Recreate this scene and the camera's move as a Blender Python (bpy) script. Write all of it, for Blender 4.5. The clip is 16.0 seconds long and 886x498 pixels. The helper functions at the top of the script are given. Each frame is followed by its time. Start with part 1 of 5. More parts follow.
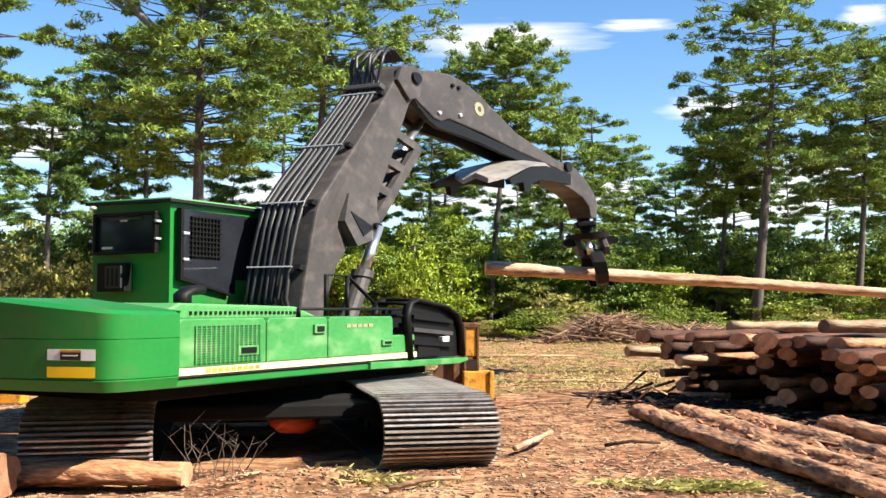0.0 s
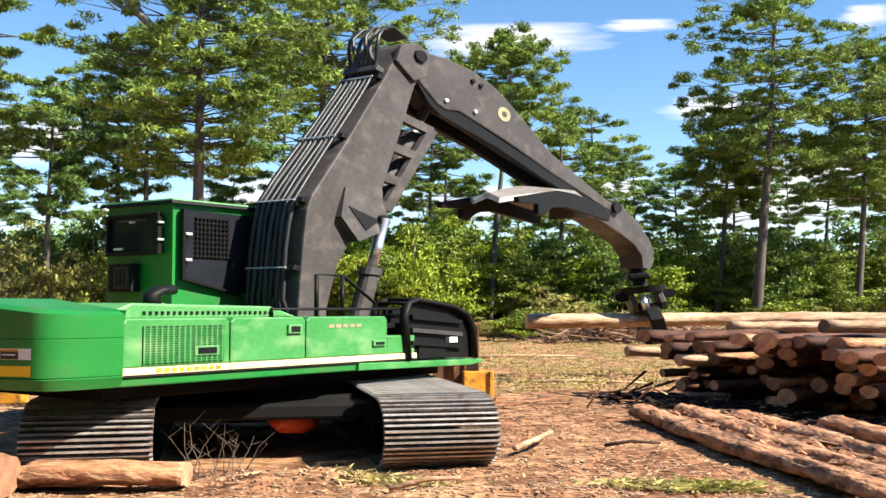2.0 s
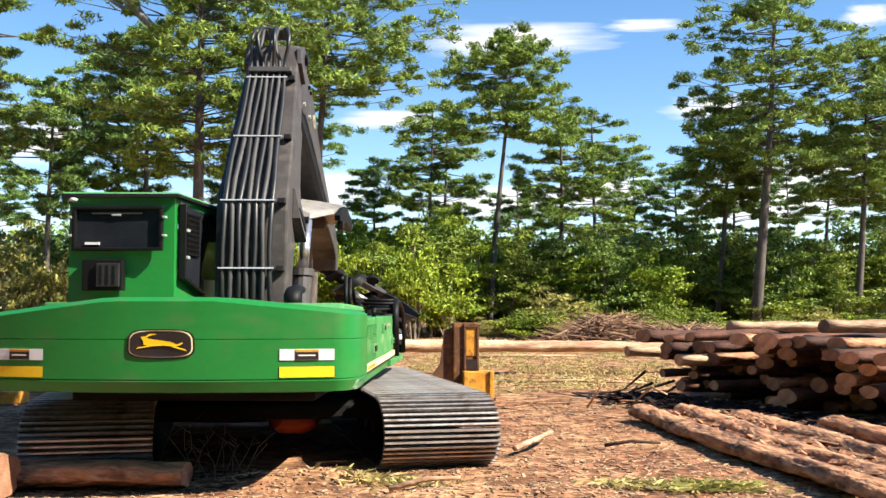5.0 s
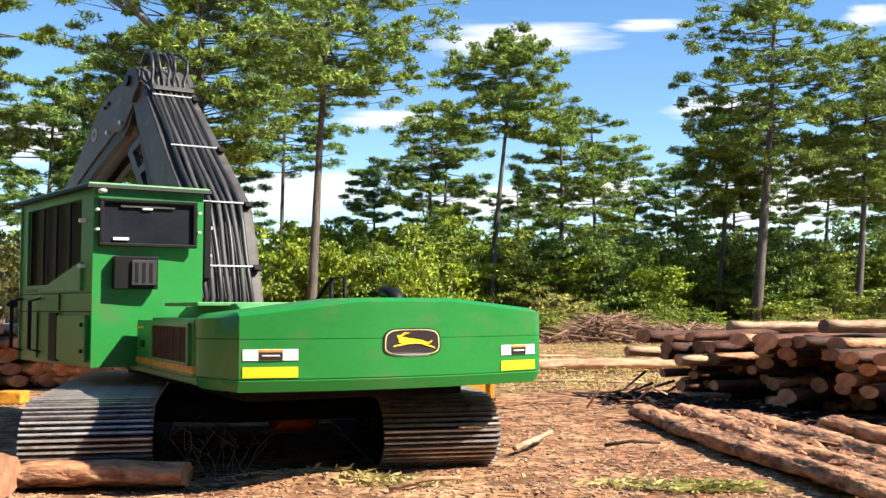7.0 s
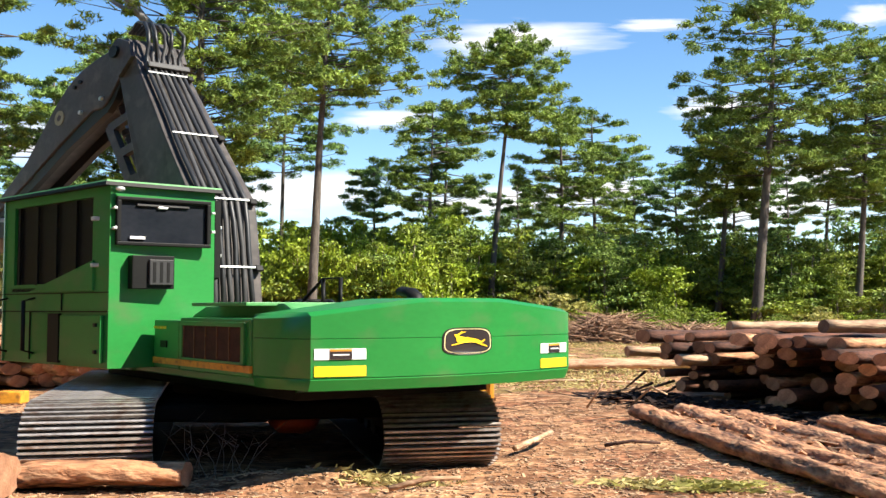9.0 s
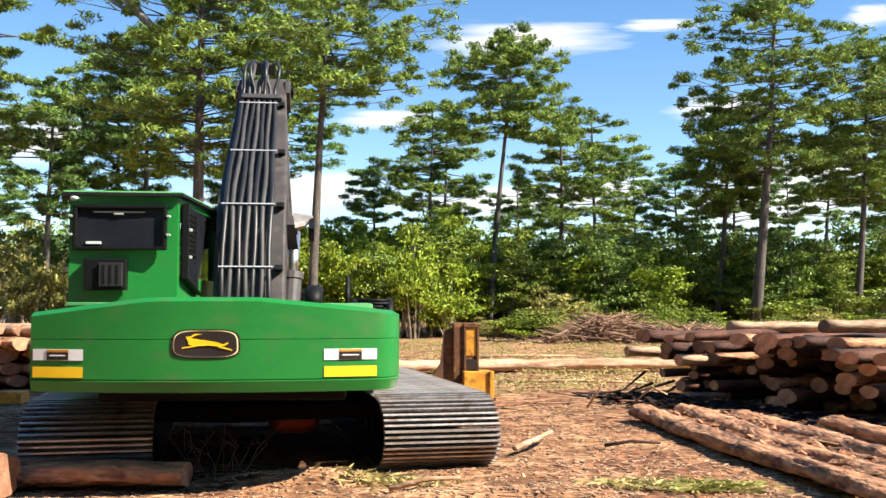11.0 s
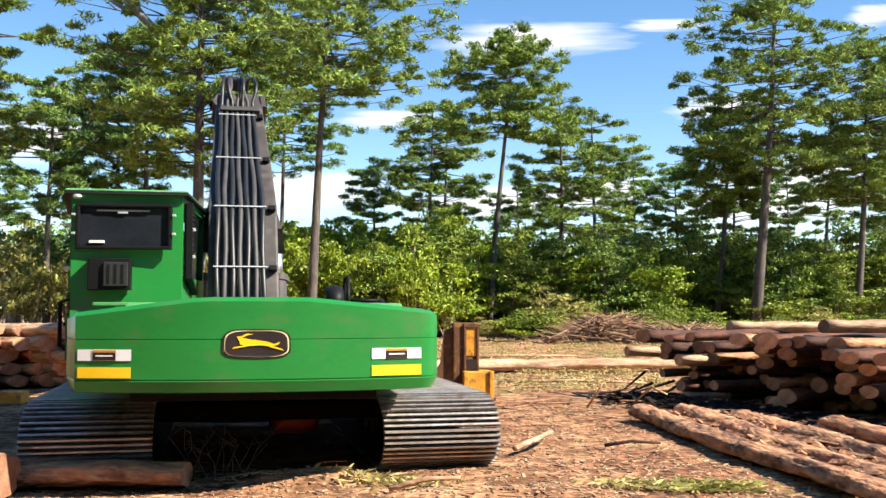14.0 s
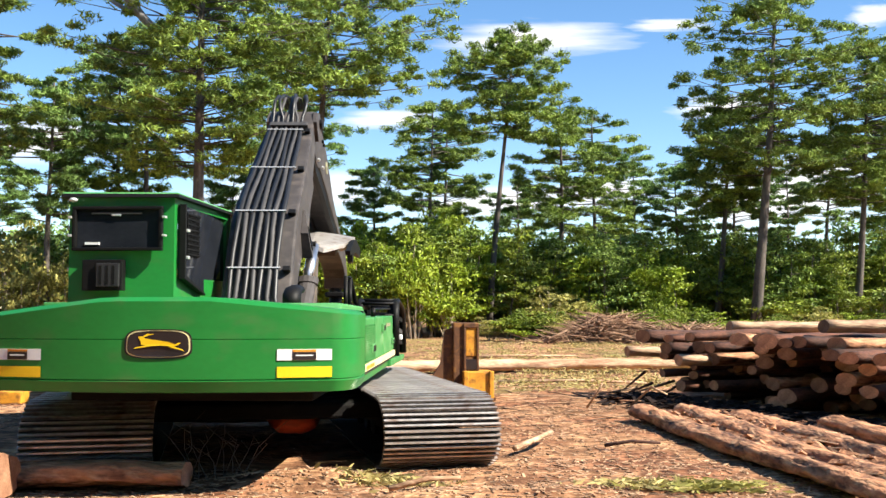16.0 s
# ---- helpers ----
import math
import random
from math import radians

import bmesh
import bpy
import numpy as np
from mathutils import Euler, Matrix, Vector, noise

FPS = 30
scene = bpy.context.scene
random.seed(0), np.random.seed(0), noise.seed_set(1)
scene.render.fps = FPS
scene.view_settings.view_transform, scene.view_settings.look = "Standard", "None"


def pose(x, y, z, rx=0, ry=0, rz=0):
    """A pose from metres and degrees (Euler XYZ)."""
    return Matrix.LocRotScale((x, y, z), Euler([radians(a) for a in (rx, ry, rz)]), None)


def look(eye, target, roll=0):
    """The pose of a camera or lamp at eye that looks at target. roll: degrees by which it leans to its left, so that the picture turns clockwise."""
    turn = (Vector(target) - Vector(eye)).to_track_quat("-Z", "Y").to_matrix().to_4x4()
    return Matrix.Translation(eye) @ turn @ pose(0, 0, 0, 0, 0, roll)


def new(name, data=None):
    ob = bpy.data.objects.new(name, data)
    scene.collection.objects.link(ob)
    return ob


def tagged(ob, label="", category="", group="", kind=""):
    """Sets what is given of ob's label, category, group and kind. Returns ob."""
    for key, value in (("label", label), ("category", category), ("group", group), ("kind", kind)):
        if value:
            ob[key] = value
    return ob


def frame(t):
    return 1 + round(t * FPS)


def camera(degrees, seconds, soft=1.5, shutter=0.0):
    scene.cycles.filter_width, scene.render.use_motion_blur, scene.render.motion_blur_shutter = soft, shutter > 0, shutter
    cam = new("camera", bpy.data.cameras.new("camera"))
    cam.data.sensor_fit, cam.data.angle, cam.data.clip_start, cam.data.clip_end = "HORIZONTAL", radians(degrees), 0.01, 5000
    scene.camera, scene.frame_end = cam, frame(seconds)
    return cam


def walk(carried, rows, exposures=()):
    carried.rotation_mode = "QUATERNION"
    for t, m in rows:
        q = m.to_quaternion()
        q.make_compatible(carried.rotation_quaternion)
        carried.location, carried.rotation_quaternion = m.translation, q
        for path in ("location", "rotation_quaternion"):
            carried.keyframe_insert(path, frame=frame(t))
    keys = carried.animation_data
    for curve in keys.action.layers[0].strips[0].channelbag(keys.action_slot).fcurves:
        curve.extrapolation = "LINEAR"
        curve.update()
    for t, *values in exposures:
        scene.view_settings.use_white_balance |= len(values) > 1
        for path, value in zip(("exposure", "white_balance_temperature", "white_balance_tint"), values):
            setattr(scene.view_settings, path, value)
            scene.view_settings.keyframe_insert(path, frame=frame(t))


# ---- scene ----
# The camera stands still on a tripod.
cam = camera(46.61, 16.0, soft=1.5)
eye = pose(0, 0, 1.25, 93.33, 0, 0)
walk(cam, [(0.0, eye), (16.0, eye)], exposures=[(0.0, 1.25), (16.0, 1.25)])

# The clip is flattened upwards: every height is 0.5625 of the true one.
FLAT = 0.5625
SUN_AZ, SUN_EL = radians(-20), radians(42)

# ---- light ----
world = bpy.data.worlds.new("sky")
scene.world = world
world.use_nodes = True
wn = world.node_tree.nodes
sky = wn.new("ShaderNodeTexSky")
sky.sky_type, sky.sun_disc = "NISHITA", False
sky.sun_elevation, sky.sun_rotation = SUN_EL, radians(90) - SUN_AZ
sky.air_density, sky.dust_density, sky.ozone_density = 1.0, 0.1, 0.25
sky.altitude = 1800
vivid = wn.new("ShaderNodeHueSaturation")
vivid.inputs["Saturation"].default_value = 1.25
world.node_tree.links.new(sky.outputs[0], vivid.inputs["Color"])
world.node_tree.links.new(vivid.outputs[0], wn["Background"].inputs[0])
wn["Background"].inputs[1].default_value = 0.095
sun = new("sun", bpy.data.lights.new("sun", "SUN"))
sun.data.energy, sun.data.angle, sun.data.color = 5.8, radians(0.6), (1.0, 0.93, 0.80)
to_sun = Vector((math.cos(SUN_EL) * math.cos(SUN_AZ), math.cos(SUN_EL) * math.sin(SUN_AZ), math.sin(SUN_EL)))
sun.matrix_world = look(to_sun * 60, (0, 0, 0))


# ---- materials ----
def mat(name, c1, c2, rough=0.6, metal=0.0, scale=3.0, fine=40.0, bump=0.2, stretch=(1, 1, 1), island=0.0, spec=0.5, contrast=0.2, piece=0.0, grime=None, dist=0.02, thin=0.0):
    m = bpy.data.materials.new(name)
    m.use_nodes = True
    n, k = m.node_tree.nodes, m.node_tree.links.new
    b = n["Principled BSDF"]
    tc, mp = n.new("ShaderNodeTexCoord"), n.new("ShaderNodeMapping")
    mp.inputs["Scale"].default_value = stretch
    k(tc.outputs["Object"], mp.inputs[0])
    a, f = n.new("ShaderNodeTexNoise"), n.new("ShaderNodeTexNoise")
    a.inputs["Scale"].default_value, a.inputs["Detail"].default_value = scale, 6
    f.inputs["Scale"].default_value, f.inputs["Detail"].default_value = fine, 3
    k(mp.outputs[0], a.inputs[0]), k(mp.outputs[0], f.inputs[0])
    ramp = n.new("ShaderNodeValToRGB")
    ramp.color_ramp.elements[0].position, ramp.color_ramp.elements[1].position = 0.5 - contrast, 0.5 + contrast
    ramp.color_ramp.elements[0].color, ramp.color_ramp.elements[1].color = (*c1, 1), (*c2, 1)
    mixf = n.new("ShaderNodeMath")
    mixf.operation = "MULTIPLY_ADD"
    mixf.inputs[1].default_value = 0.35
    k(f.outputs[0], mixf.inputs[0])
    s = n.new("ShaderNodeMath")
    s.operation = "MULTIPLY_ADD"
    s.inputs[1].default_value, s.inputs[2].default_value = 0.65, 0.0
    k(a.outputs[0], s.inputs[0]), k(s.outputs[0], mixf.inputs[2]), k(mixf.outputs[0], ramp.inputs[0])
    col = ramp.outputs[0]
    if grime:
        g = n.new("ShaderNodeTexNoise")
        g.inputs["Scale"].default_value, g.inputs["Detail"].default_value = scale * 2.3, 8
        k(mp.outputs[0], g.inputs[0])
        gr = n.new("ShaderNodeValToRGB")
        gr.color_ramp.elements[0].position, gr.color_ramp.elements[1].position = 0.52, 0.75
        k(g.outputs[0], gr.inputs[0])
        gm = n.new("ShaderNodeMix")
        gm.data_type = "RGBA"
        gm.inputs["B"].default_value = (*grime, 1)
        k(gr.outputs[0], gm.inputs["Factor"]), k(col, gm.inputs["A"])
        col = gm.outputs["Result"]
    if island or piece:
        hs = n.new("ShaderNodeHueSaturation")
        r = n.new("ShaderNodeMapRange")
        amount = island or piece
        r.inputs["To Min"].default_value, r.inputs["To Max"].default_value = 1 - amount, 1 + amount
        if island:
            src = n.new("ShaderNodeNewGeometry").outputs["Random Per Island"]
        else:
            src = n.new("ShaderNodeObjectInfo").outputs["Random"]
        k(src, r.inputs["Value"]), k(r.outputs[0], hs.inputs["Value"]), k(col, hs.inputs["Color"])
        col = hs.outputs[0]
    k(col, b.inputs["Base Color"])
    b.inputs["Roughness"].default_value, b.inputs["Metallic"].default_value = rough, metal
    b.inputs["Specular IOR Level"].default_value = spec
    if bump:
        bp = n.new("ShaderNodeBump")
        bp.inputs["Strength"].default_value, bp.inputs["Distance"].default_value = bump, dist
        k(mixf.outputs[0], bp.inputs["Height"]), k(bp.outputs[0], b.inputs["Normal"])
    if thin:
        tl, mx = n.new("ShaderNodeBsdfTranslucent"), n.new("ShaderNodeMixShader")
        mx.inputs[0].default_value = thin
        k(col, tl.inputs[0]), k(b.outputs[0], mx.inputs[1]), k(tl.outputs[0], mx.inputs[2]), k(mx.outputs[0], n["Material Output"].inputs[0])
    return m


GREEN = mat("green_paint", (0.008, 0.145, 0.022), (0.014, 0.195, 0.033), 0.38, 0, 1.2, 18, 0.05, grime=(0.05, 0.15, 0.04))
GREEN_TOP = mat("pale_green_paint", (0.03, 0.20, 0.04), (0.12, 0.31, 0.11), 0.55, 0, 1.6, 22, 0.05)
# Paler green for the right side: sunlight and dust put into the paint.
GREEN_SIDE = mat("sunlit_dusty_green_paint", (0.016, 0.17, 0.03), (0.07, 0.27, 0.075), 0.45, 0, 1.4, 20, 0.05, grime=(0.16, 0.32, 0.13))
BLACK = mat("black_paint", (0.003, 0.003, 0.003), (0.008, 0.0075, 0.007), 0.55, 0, 3, 40, 0.1, spec=0.18)
BOOM = mat("worn_grey_boom_paint", (0.036, 0.031, 0.030), (0.075, 0.066, 0.062), 0.55, 0.0, 1.5, 14, 0.1, grime=(0.11, 0.092, 0.082), spec=0.25)
HEEL = mat("bare_worn_steel", (0.22, 0.20, 0.18), (0.40, 0.37, 0.335), 0.5, 0.3, 3, 30, 0.2, grime=(0.16, 0.11, 0.08))
HOSE = mat("black_rubber", (0.008, 0.008, 0.009), (0.02, 0.02, 0.02), 0.45, 0, 5, 60, 0.05)
TUBE = mat("grey_steel_tube", (0.022, 0.021, 0.021), (0.055, 0.052, 0.052), 0.6, 0.0, 4, 50, 0.05)
CLAMP = mat("pale_zinc", (0.5, 0.5, 0.5), (0.7, 0.7, 0.68), 0.35, 0.5, 6, 60, 0.05)
CHROME = mat("chrome_rod", (0.7, 0.7, 0.72), (0.8, 0.8, 0.82), 0.34, 1.0, 3, 40, 0.0)
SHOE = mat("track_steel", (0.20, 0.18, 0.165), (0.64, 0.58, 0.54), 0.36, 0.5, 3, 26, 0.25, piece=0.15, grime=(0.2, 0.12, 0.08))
# The shade between the grousers is put into this dark plate colour.
SHOEPLATE = mat("shade_dark_track_plate", (0.012, 0.011, 0.010), (0.045, 0.040, 0.036), 0.7, 0.1, 3, 26, 0.3, piece=0.2)
# Shade under the machine is put into this near-black colour.
TRACKDARK = mat("shade_dark_undercarriage", (0.005, 0.005, 0.005), (0.014, 0.012, 0.011), 0.8, 0, 3, 30, 0.3, spec=0.15)
GLASS = mat("tinted_glass", (0.01, 0.012, 0.016), (0.02, 0.022, 0.028), 0.06, 0, 2, 20, 0.0, spec=0.16)
MESH = mat("dark_guard_mesh", (0.012, 0.012, 0.014), (0.03, 0.028, 0.028), 0.55, 0.2, 4, 60, 0.1)
DULL = mat("faded_emblem", (0.20, 0.19, 0.10), (0.36, 0.34, 0.20), 0.6, 0, 6, 40, 0.0)
YELLOW = mat("decal_yellow", (0.75, 0.47, 0.0), (0.85, 0.56, 0.02), 0.45, 0, 4, 60, 0.0)
CREAM = mat("decal_cream", (0.66, 0.58, 0.26), (0.78, 0.71, 0.40), 0.45, 0, 4, 60, 0.0)
WHITE = mat("decal_white", (0.62, 0.62, 0.6), (0.78, 0.78, 0.76), 0.45, 0, 4, 60, 0.0)
DECALBLACK = mat("decal_black", (0.012, 0.009, 0.009), (0.03, 0.02, 0.02), 0.4, 0, 4, 60, 0.0)
RUSTY = mat("rusty_brown_steel", (0.035, 0.014, 0.007), (0.17, 0.068, 0.022), 0.75, 0.1, 4, 30, 0.3, grime=(0.30, 0.13, 0.025))
ORANGE = mat("worn_orange_paint", (0.42, 0.15, 0.010), (0.74, 0.36, 0.03), 0.55, 0, 5, 30, 0.25, grime=(0.14, 0.05, 0.015))
REDPAINT = mat("red_paint", (0.5, 0.05, 0.015), (0.65, 0.10, 0.03), 0.6, 0, 6, 40, 0.2)
BARK = mat("pine_bark", (0.008, 0.0035, 0.0025), (0.125, 0.045, 0.023), 0.9, 0, 6, 34, 1.0, (0.5, 1, 1), piece=0.5, contrast=0.14, dist=0.04)
FLAKY = mat("flaking_bark", (0.045, 0.016, 0.009), (0.50, 0.225, 0.105), 0.9, 0, 7, 30, 1.0, (0.35, 1, 1), piece=0.15, contrast=0.13, grime=(0.58, 0.35, 0.19), dist=0.06)
BAREWOOD = mat("debarked_wood", (0.24, 0.12, 0.06), (0.62, 0.42, 0.26), 0.8, 0, 5, 40, 0.8, (0.22, 1, 1), piece=0.15, grime=(0.15, 0.06, 0.033), contrast=0.14, dist=0.04)
CUT = mat("cut_wood_end", (0.22, 0.09, 0.045), (0.60, 0.32, 0.18), 0.85, 0, 9, 60, 0.5, piece=0.55, grime=(0.35, 0.17, 0.08))
TRUNK = mat("standing_bark", (0.022, 0.018, 0.015), (0.17, 0.14, 0.115), 0.95, 0, 3, 22, 0.8, (2, 2, 0.5))
NEEDLE = mat("pine_needles", (0.022, 0.062, 0.014), (0.30, 0.40, 0.062), 0.6, 0, 0.5, 3, 0.0, island=0.55, spec=0.3, thin=0.14)
NEEDLE2 = mat("blue_green_needles", (0.018, 0.058, 0.022), (0.24, 0.37, 0.08), 0.6, 0, 0.5, 3, 0.0, island=0.55, spec=0.3, thin=0.14)
LEAF = mat("yellow_green_leaves", (0.115, 0.195, 0.012), (0.33, 0.38, 0.03), 0.55, 0, 0.4, 2, 0.0, island=0.5, spec=0.3, thin=0.14)
LEAF2 = mat("green_leaves", (0.045, 0.095, 0.012), (0.36, 0.41, 0.05), 0.55, 0, 0.6, 3, 0.0, island=0.55, spec=0.3, thin=0.18)
LEAF3 = mat("brown_green_leaves", (0.20, 0.19, 0.04), (0.43, 0.39, 0.11), 0.6, 0, 0.4, 2, 0.0, island=0.45, spec=0.3, thin=0.35)
# Near black: the log stack's shadow is put into this bark's colour.
SHADE_BARK = mat("shade_dark_bark", (0.006, 0.004, 0.0035), (0.034, 0.018, 0.013), 0.95, 0, 6, 40, 0.8, island=0.5, spec=0.2)
STRAW = mat("dry_brush", (0.10, 0.05, 0.03), (0.38, 0.23, 0.14), 0.9, 0, 3, 30, 0.0, island=0.4)
CHIP = mat("wood_chips", (0.17, 0.085, 0.045), (0.50, 0.31, 0.18), 0.9, 0, 3, 30, 0.0, island=0.6)
DRYGRASS = mat("dry_yellow_grass", (0.28, 0.22, 0.07), (0.46, 0.38, 0.15), 0.8, 0, 2, 20, 0.0, island=0.4, thin=0.2)
DEADWOOD = mat("grey_dead_wood", (0.12, 0.115, 0.115), (0.30, 0.28, 0.27), 0.9, 0, 4, 30, 0.3)
DARKTWIG = mat("dark_dry_twigs", (0.05, 0.035, 0.025), (0.17, 0.12, 0.09), 0.9, 0, 8, 60, 0.1)
RADIATOR = mat("rust_dark_mesh", (0.016, 0.007, 0.005), (0.07, 0.026, 0.014), 0.8, 0, 7, 60, 0.3, spec=0.2)
TWIG = mat("grey_twigs", (0.22, 0.17, 0.12), (0.44, 0.35, 0.26), 0.9, 0, 8, 60, 0.1)


def ground_material():
    m = bpy.data.materials.new("trampled_red_soil")
    m.use_nodes = True
    n, k = m.node_tree.nodes, m.node_tree.links.new
    b = n["Principled BSDF"]
    tc = n.new("ShaderNodeTexCoord")

    def noise_at(scale, stretch=(1, 1, 1), detail=7):
        mp, t = n.new("ShaderNodeMapping"), n.new("ShaderNodeTexNoise")
        mp.inputs["Scale"].default_value = stretch
        t.inputs["Scale"].default_value, t.inputs["Detail"].default_value = scale, detail
        k(tc.outputs["Object"], mp.inputs[0]), k(mp.outputs[0], t.inputs[0])
        return t.outputs[0]

    def ramp(value, p0, p1, c0, c1):
        r = n.new("ShaderNodeValToRGB")
        r.color_ramp.elements[0].position, r.color_ramp.elements[1].position = p0, p1
        r.color_ramp.elements[0].color, r.color_ramp.elements[1].color = (*c0, 1), (*c1, 1)
        k(value, r.inputs[0])
        return r.outputs[0]

    def mix(fac, a, c):
        x = n.new("ShaderNodeMix")
        x.data_type = "RGBA"
        k(fac, x.inputs["Factor"]), k(a, x.inputs["A"]), k(c, x.inputs["B"])
        return x.outputs["Result"]

    soil = ramp(noise_at(9), 0.36, 0.64, (0.07, 0.027, 0.013), (0.40, 0.18, 0.09))
    straw = ramp(noise_at(16, (0.5, 1.4, 1)), 0.35, 0.65, (0.17, 0.078, 0.037), (0.58, 0.33, 0.17))
    weed = ramp(noise_at(14), 0.35, 0.65, (0.12, 0.12, 0.03), (0.32, 0.29, 0.09))
    one, none = (1, 1, 1), (0, 0, 0)
    c = mix(ramp(noise_at(0.9), 0.42, 0.58, none, one), soil, straw)
    sep = n.new("ShaderNodeSeparateXYZ")
    k(tc.outputs["Object"], sep.inputs[0])
    far = n.new("ShaderNodeMapRange")
    far.inputs["From Min"].default_value, far.inputs["From Max"].default_value = 14, 24
    k(sep.outputs["Y"], far.inputs["Value"])
    c = mix(far.outputs[0], c, straw)
    wm = n.new("ShaderNodeMath")
    wm.operation = "MULTIPLY"
    k(ramp(noise_at(0.5, (1, 1.0, 1)), 0.52, 0.64, none, one), wm.inputs[0])
    far2 = n.new("ShaderNodeMapRange")
    far2.inputs["From Min"].default_value, far2.inputs["From Max"].default_value = 13, 18
    k(sep.outputs["Y"], far2.inputs["Value"]), k(far2.outputs[0], wm.inputs[1])
    c = mix(wm.outputs[0], c, weed)
    dark = ramp(noise_at(2.3, detail=9), 0.40, 0.60, (0.42, 0.36, 0.34), (1.1, 1.1, 1.1))
    mul = n.new("ShaderNodeMix")
    mul.data_type, mul.blend_type = "RGBA", "MULTIPLY"
    mul.inputs["Factor"].default_value = 0.85
    k(c, mul.inputs["A"]), k(dark, mul.inputs["B"])
    c = mul.outputs["Result"]
    k(c, b.inputs["Base Color"])
    b.inputs["Roughness"].default_value, b.inputs["Specular IOR Level"].default_value = 0.95, 0.2
    bp = n.new("ShaderNodeBump")
    bp.inputs["Strength"].default_value, bp.inputs["Distance"].default_value = 0.9, 0.05
    k(noise_at(11, detail=10), bp.inputs["Height"]), k(bp.outputs[0], b.inputs["Normal"])
    return m


SOIL = ground_material()


# ---- mesh helpers ----
def part(name, bm, material, parent=None, label="", smooth=False):
    me = bpy.data.meshes.new(name)
    bm.normal_update()
    bm.to_mesh(me)
    bm.free()
    for x in (material if isinstance(material, (list, tuple)) else [material]):
        me.materials.append(x)
    if smooth:
        me.shade_smooth()
    if smooth == "auto":
        me.set_sharp_from_angle(angle=radians(32))
    ob = new(name, me)
    ob.parent = parent
    if label:
        tagged(ob, label)
    return ob


def raw(name, verts, faces, material, parent=None, smooth=False):
    me = bpy.data.meshes.new(name)
    me.from_pydata(verts, [], faces)
    me.materials.append(material)
    if smooth:
        me.shade_smooth()
    ob = new(name, me)
    ob.parent = parent
    return ob


def box(bm, x0, x1, y0, y1, z0, z1, bevel=0.0):
    made = bmesh.ops.create_cube(bm, size=1.0, matrix=Matrix.LocRotScale(((x0 + x1) / 2, (y0 + y1) / 2, (z0 + z1) / 2), None, (abs(x1 - x0), abs(y1 - y0), abs(z1 - z0))))
    if bevel:
        edges = list({e for v in made["verts"] for e in v.link_edges})
        bmesh.ops.bevel(bm, geom=edges, offset=bevel, segments=2, affect="EDGES", profile=0.6)
    return bm


def boxed(*a, **k):
    return box(bmesh.new(), *a, **k)


def prism(bm, outline, x0, x1, bevel=0.0):
    """A plate: an outline in the y-z plane, from x0 to x1."""
    a = [bm.verts.new((x0, y, z)) for y, z in outline]
    b = [bm.verts.new((x1, y, z)) for y, z in outline]
    faces = [bm.faces.new(a[::-1]), bm.faces.new(b)]
    for i in range(len(a)):
        j = (i + 1) % len(a)
        faces.append(bm.faces.new((a[i], a[j], b[j], b[i])))
    bmesh.ops.recalc_face_normals(bm, faces=faces)
    if bevel:
        edges = [e for e in faces[0].edges] + [e for e in faces[1].edges]
        bmesh.ops.bevel(bm, geom=edges, offset=bevel, segments=2, affect="EDGES", profile=0.6)
    return bm


def pipe(bm, points, radius, sides=6, radius_end=None):
    """A round bar through points, with closed ends."""
    pts = [Vector(p) for p in points]
    last = None
    rings = []
    for i, p in enumerate(pts):
        d = (pts[min(i + 1, len(pts) - 1)] - pts[max(i - 1, 0)]).normalized()
        up = Vector((0, 0, 1)) if abs(d.z) < 0.9 else Vector((1, 0, 0))
        if last is not None:
            up = last
        s = d.cross(up).normalized()
        last = s.cross(d).normalized()
        r = radius if radius_end is None else radius + (radius_end - radius) * i / (len(pts) - 1)
        rings.append([bm.verts.new(p + (s * math.cos(2 * math.pi * j / sides) + last * math.sin(2 * math.pi * j / sides)) * r) for j in range(sides)])
    for a, b in zip(rings, rings[1:]):
        for j in range(sides):
            bm.faces.new((a[j], a[(j + 1) % sides], b[(j + 1) % sides], b[j]))
    bm.faces.new(rings[0][::-1]), bm.faces.new(rings[-1])
    return bm
# ---- ground ----
def height(x, y):
    h = 0.05 * noise.noise((x * 0.35, y * 0.35, 0)) + 0.025 * noise.noise((x * 1.3, y * 1.3, 3)) + 0.012 * noise.noise((x * 4, y * 4, 5))
    h += 0.13 * math.exp(-((x + 1.05) / 0.55) ** 2 - ((y - 7.5) / 0.35) ** 2)
    h += 0.09 * math.exp(-((x - 0.35) / 0.8) ** 2 - ((y - 6.9) / 0.3) ** 2)
    return h - 0.02


def build_ground():
    def steps(a, b, n, far_a, far_b, m):
        mid = np.linspace(a, b, n)
        left = a - (np.linspace(0, 1, m + 1)[1:] ** 2.2 * (a - far_a))
        right = b + (np.linspace(0, 1, m + 1)[1:] ** 2.2 * (far_b - b))
        return np.concatenate([left[::-1], mid, right])
    xs, ys = steps(-10, 12, 221, -1500, 1500, 40), steps(5.5, 24, 186, -60, 2500, 50)
    verts = [(x, y, height(x, y)) for y in ys for x in xs]
    w = len(xs)
    faces = [(j * w + i, j * w + i + 1, (j + 1) * w + i + 1, (j + 1) * w + i) for j in range(len(ys) - 1) for i in range(w - 1)]
    g = raw("ground", verts, faces, SOIL, smooth=True)
    tagged(g, "trampled reddish soil strewn with bark and straw", "ground", kind="structure")


build_ground()


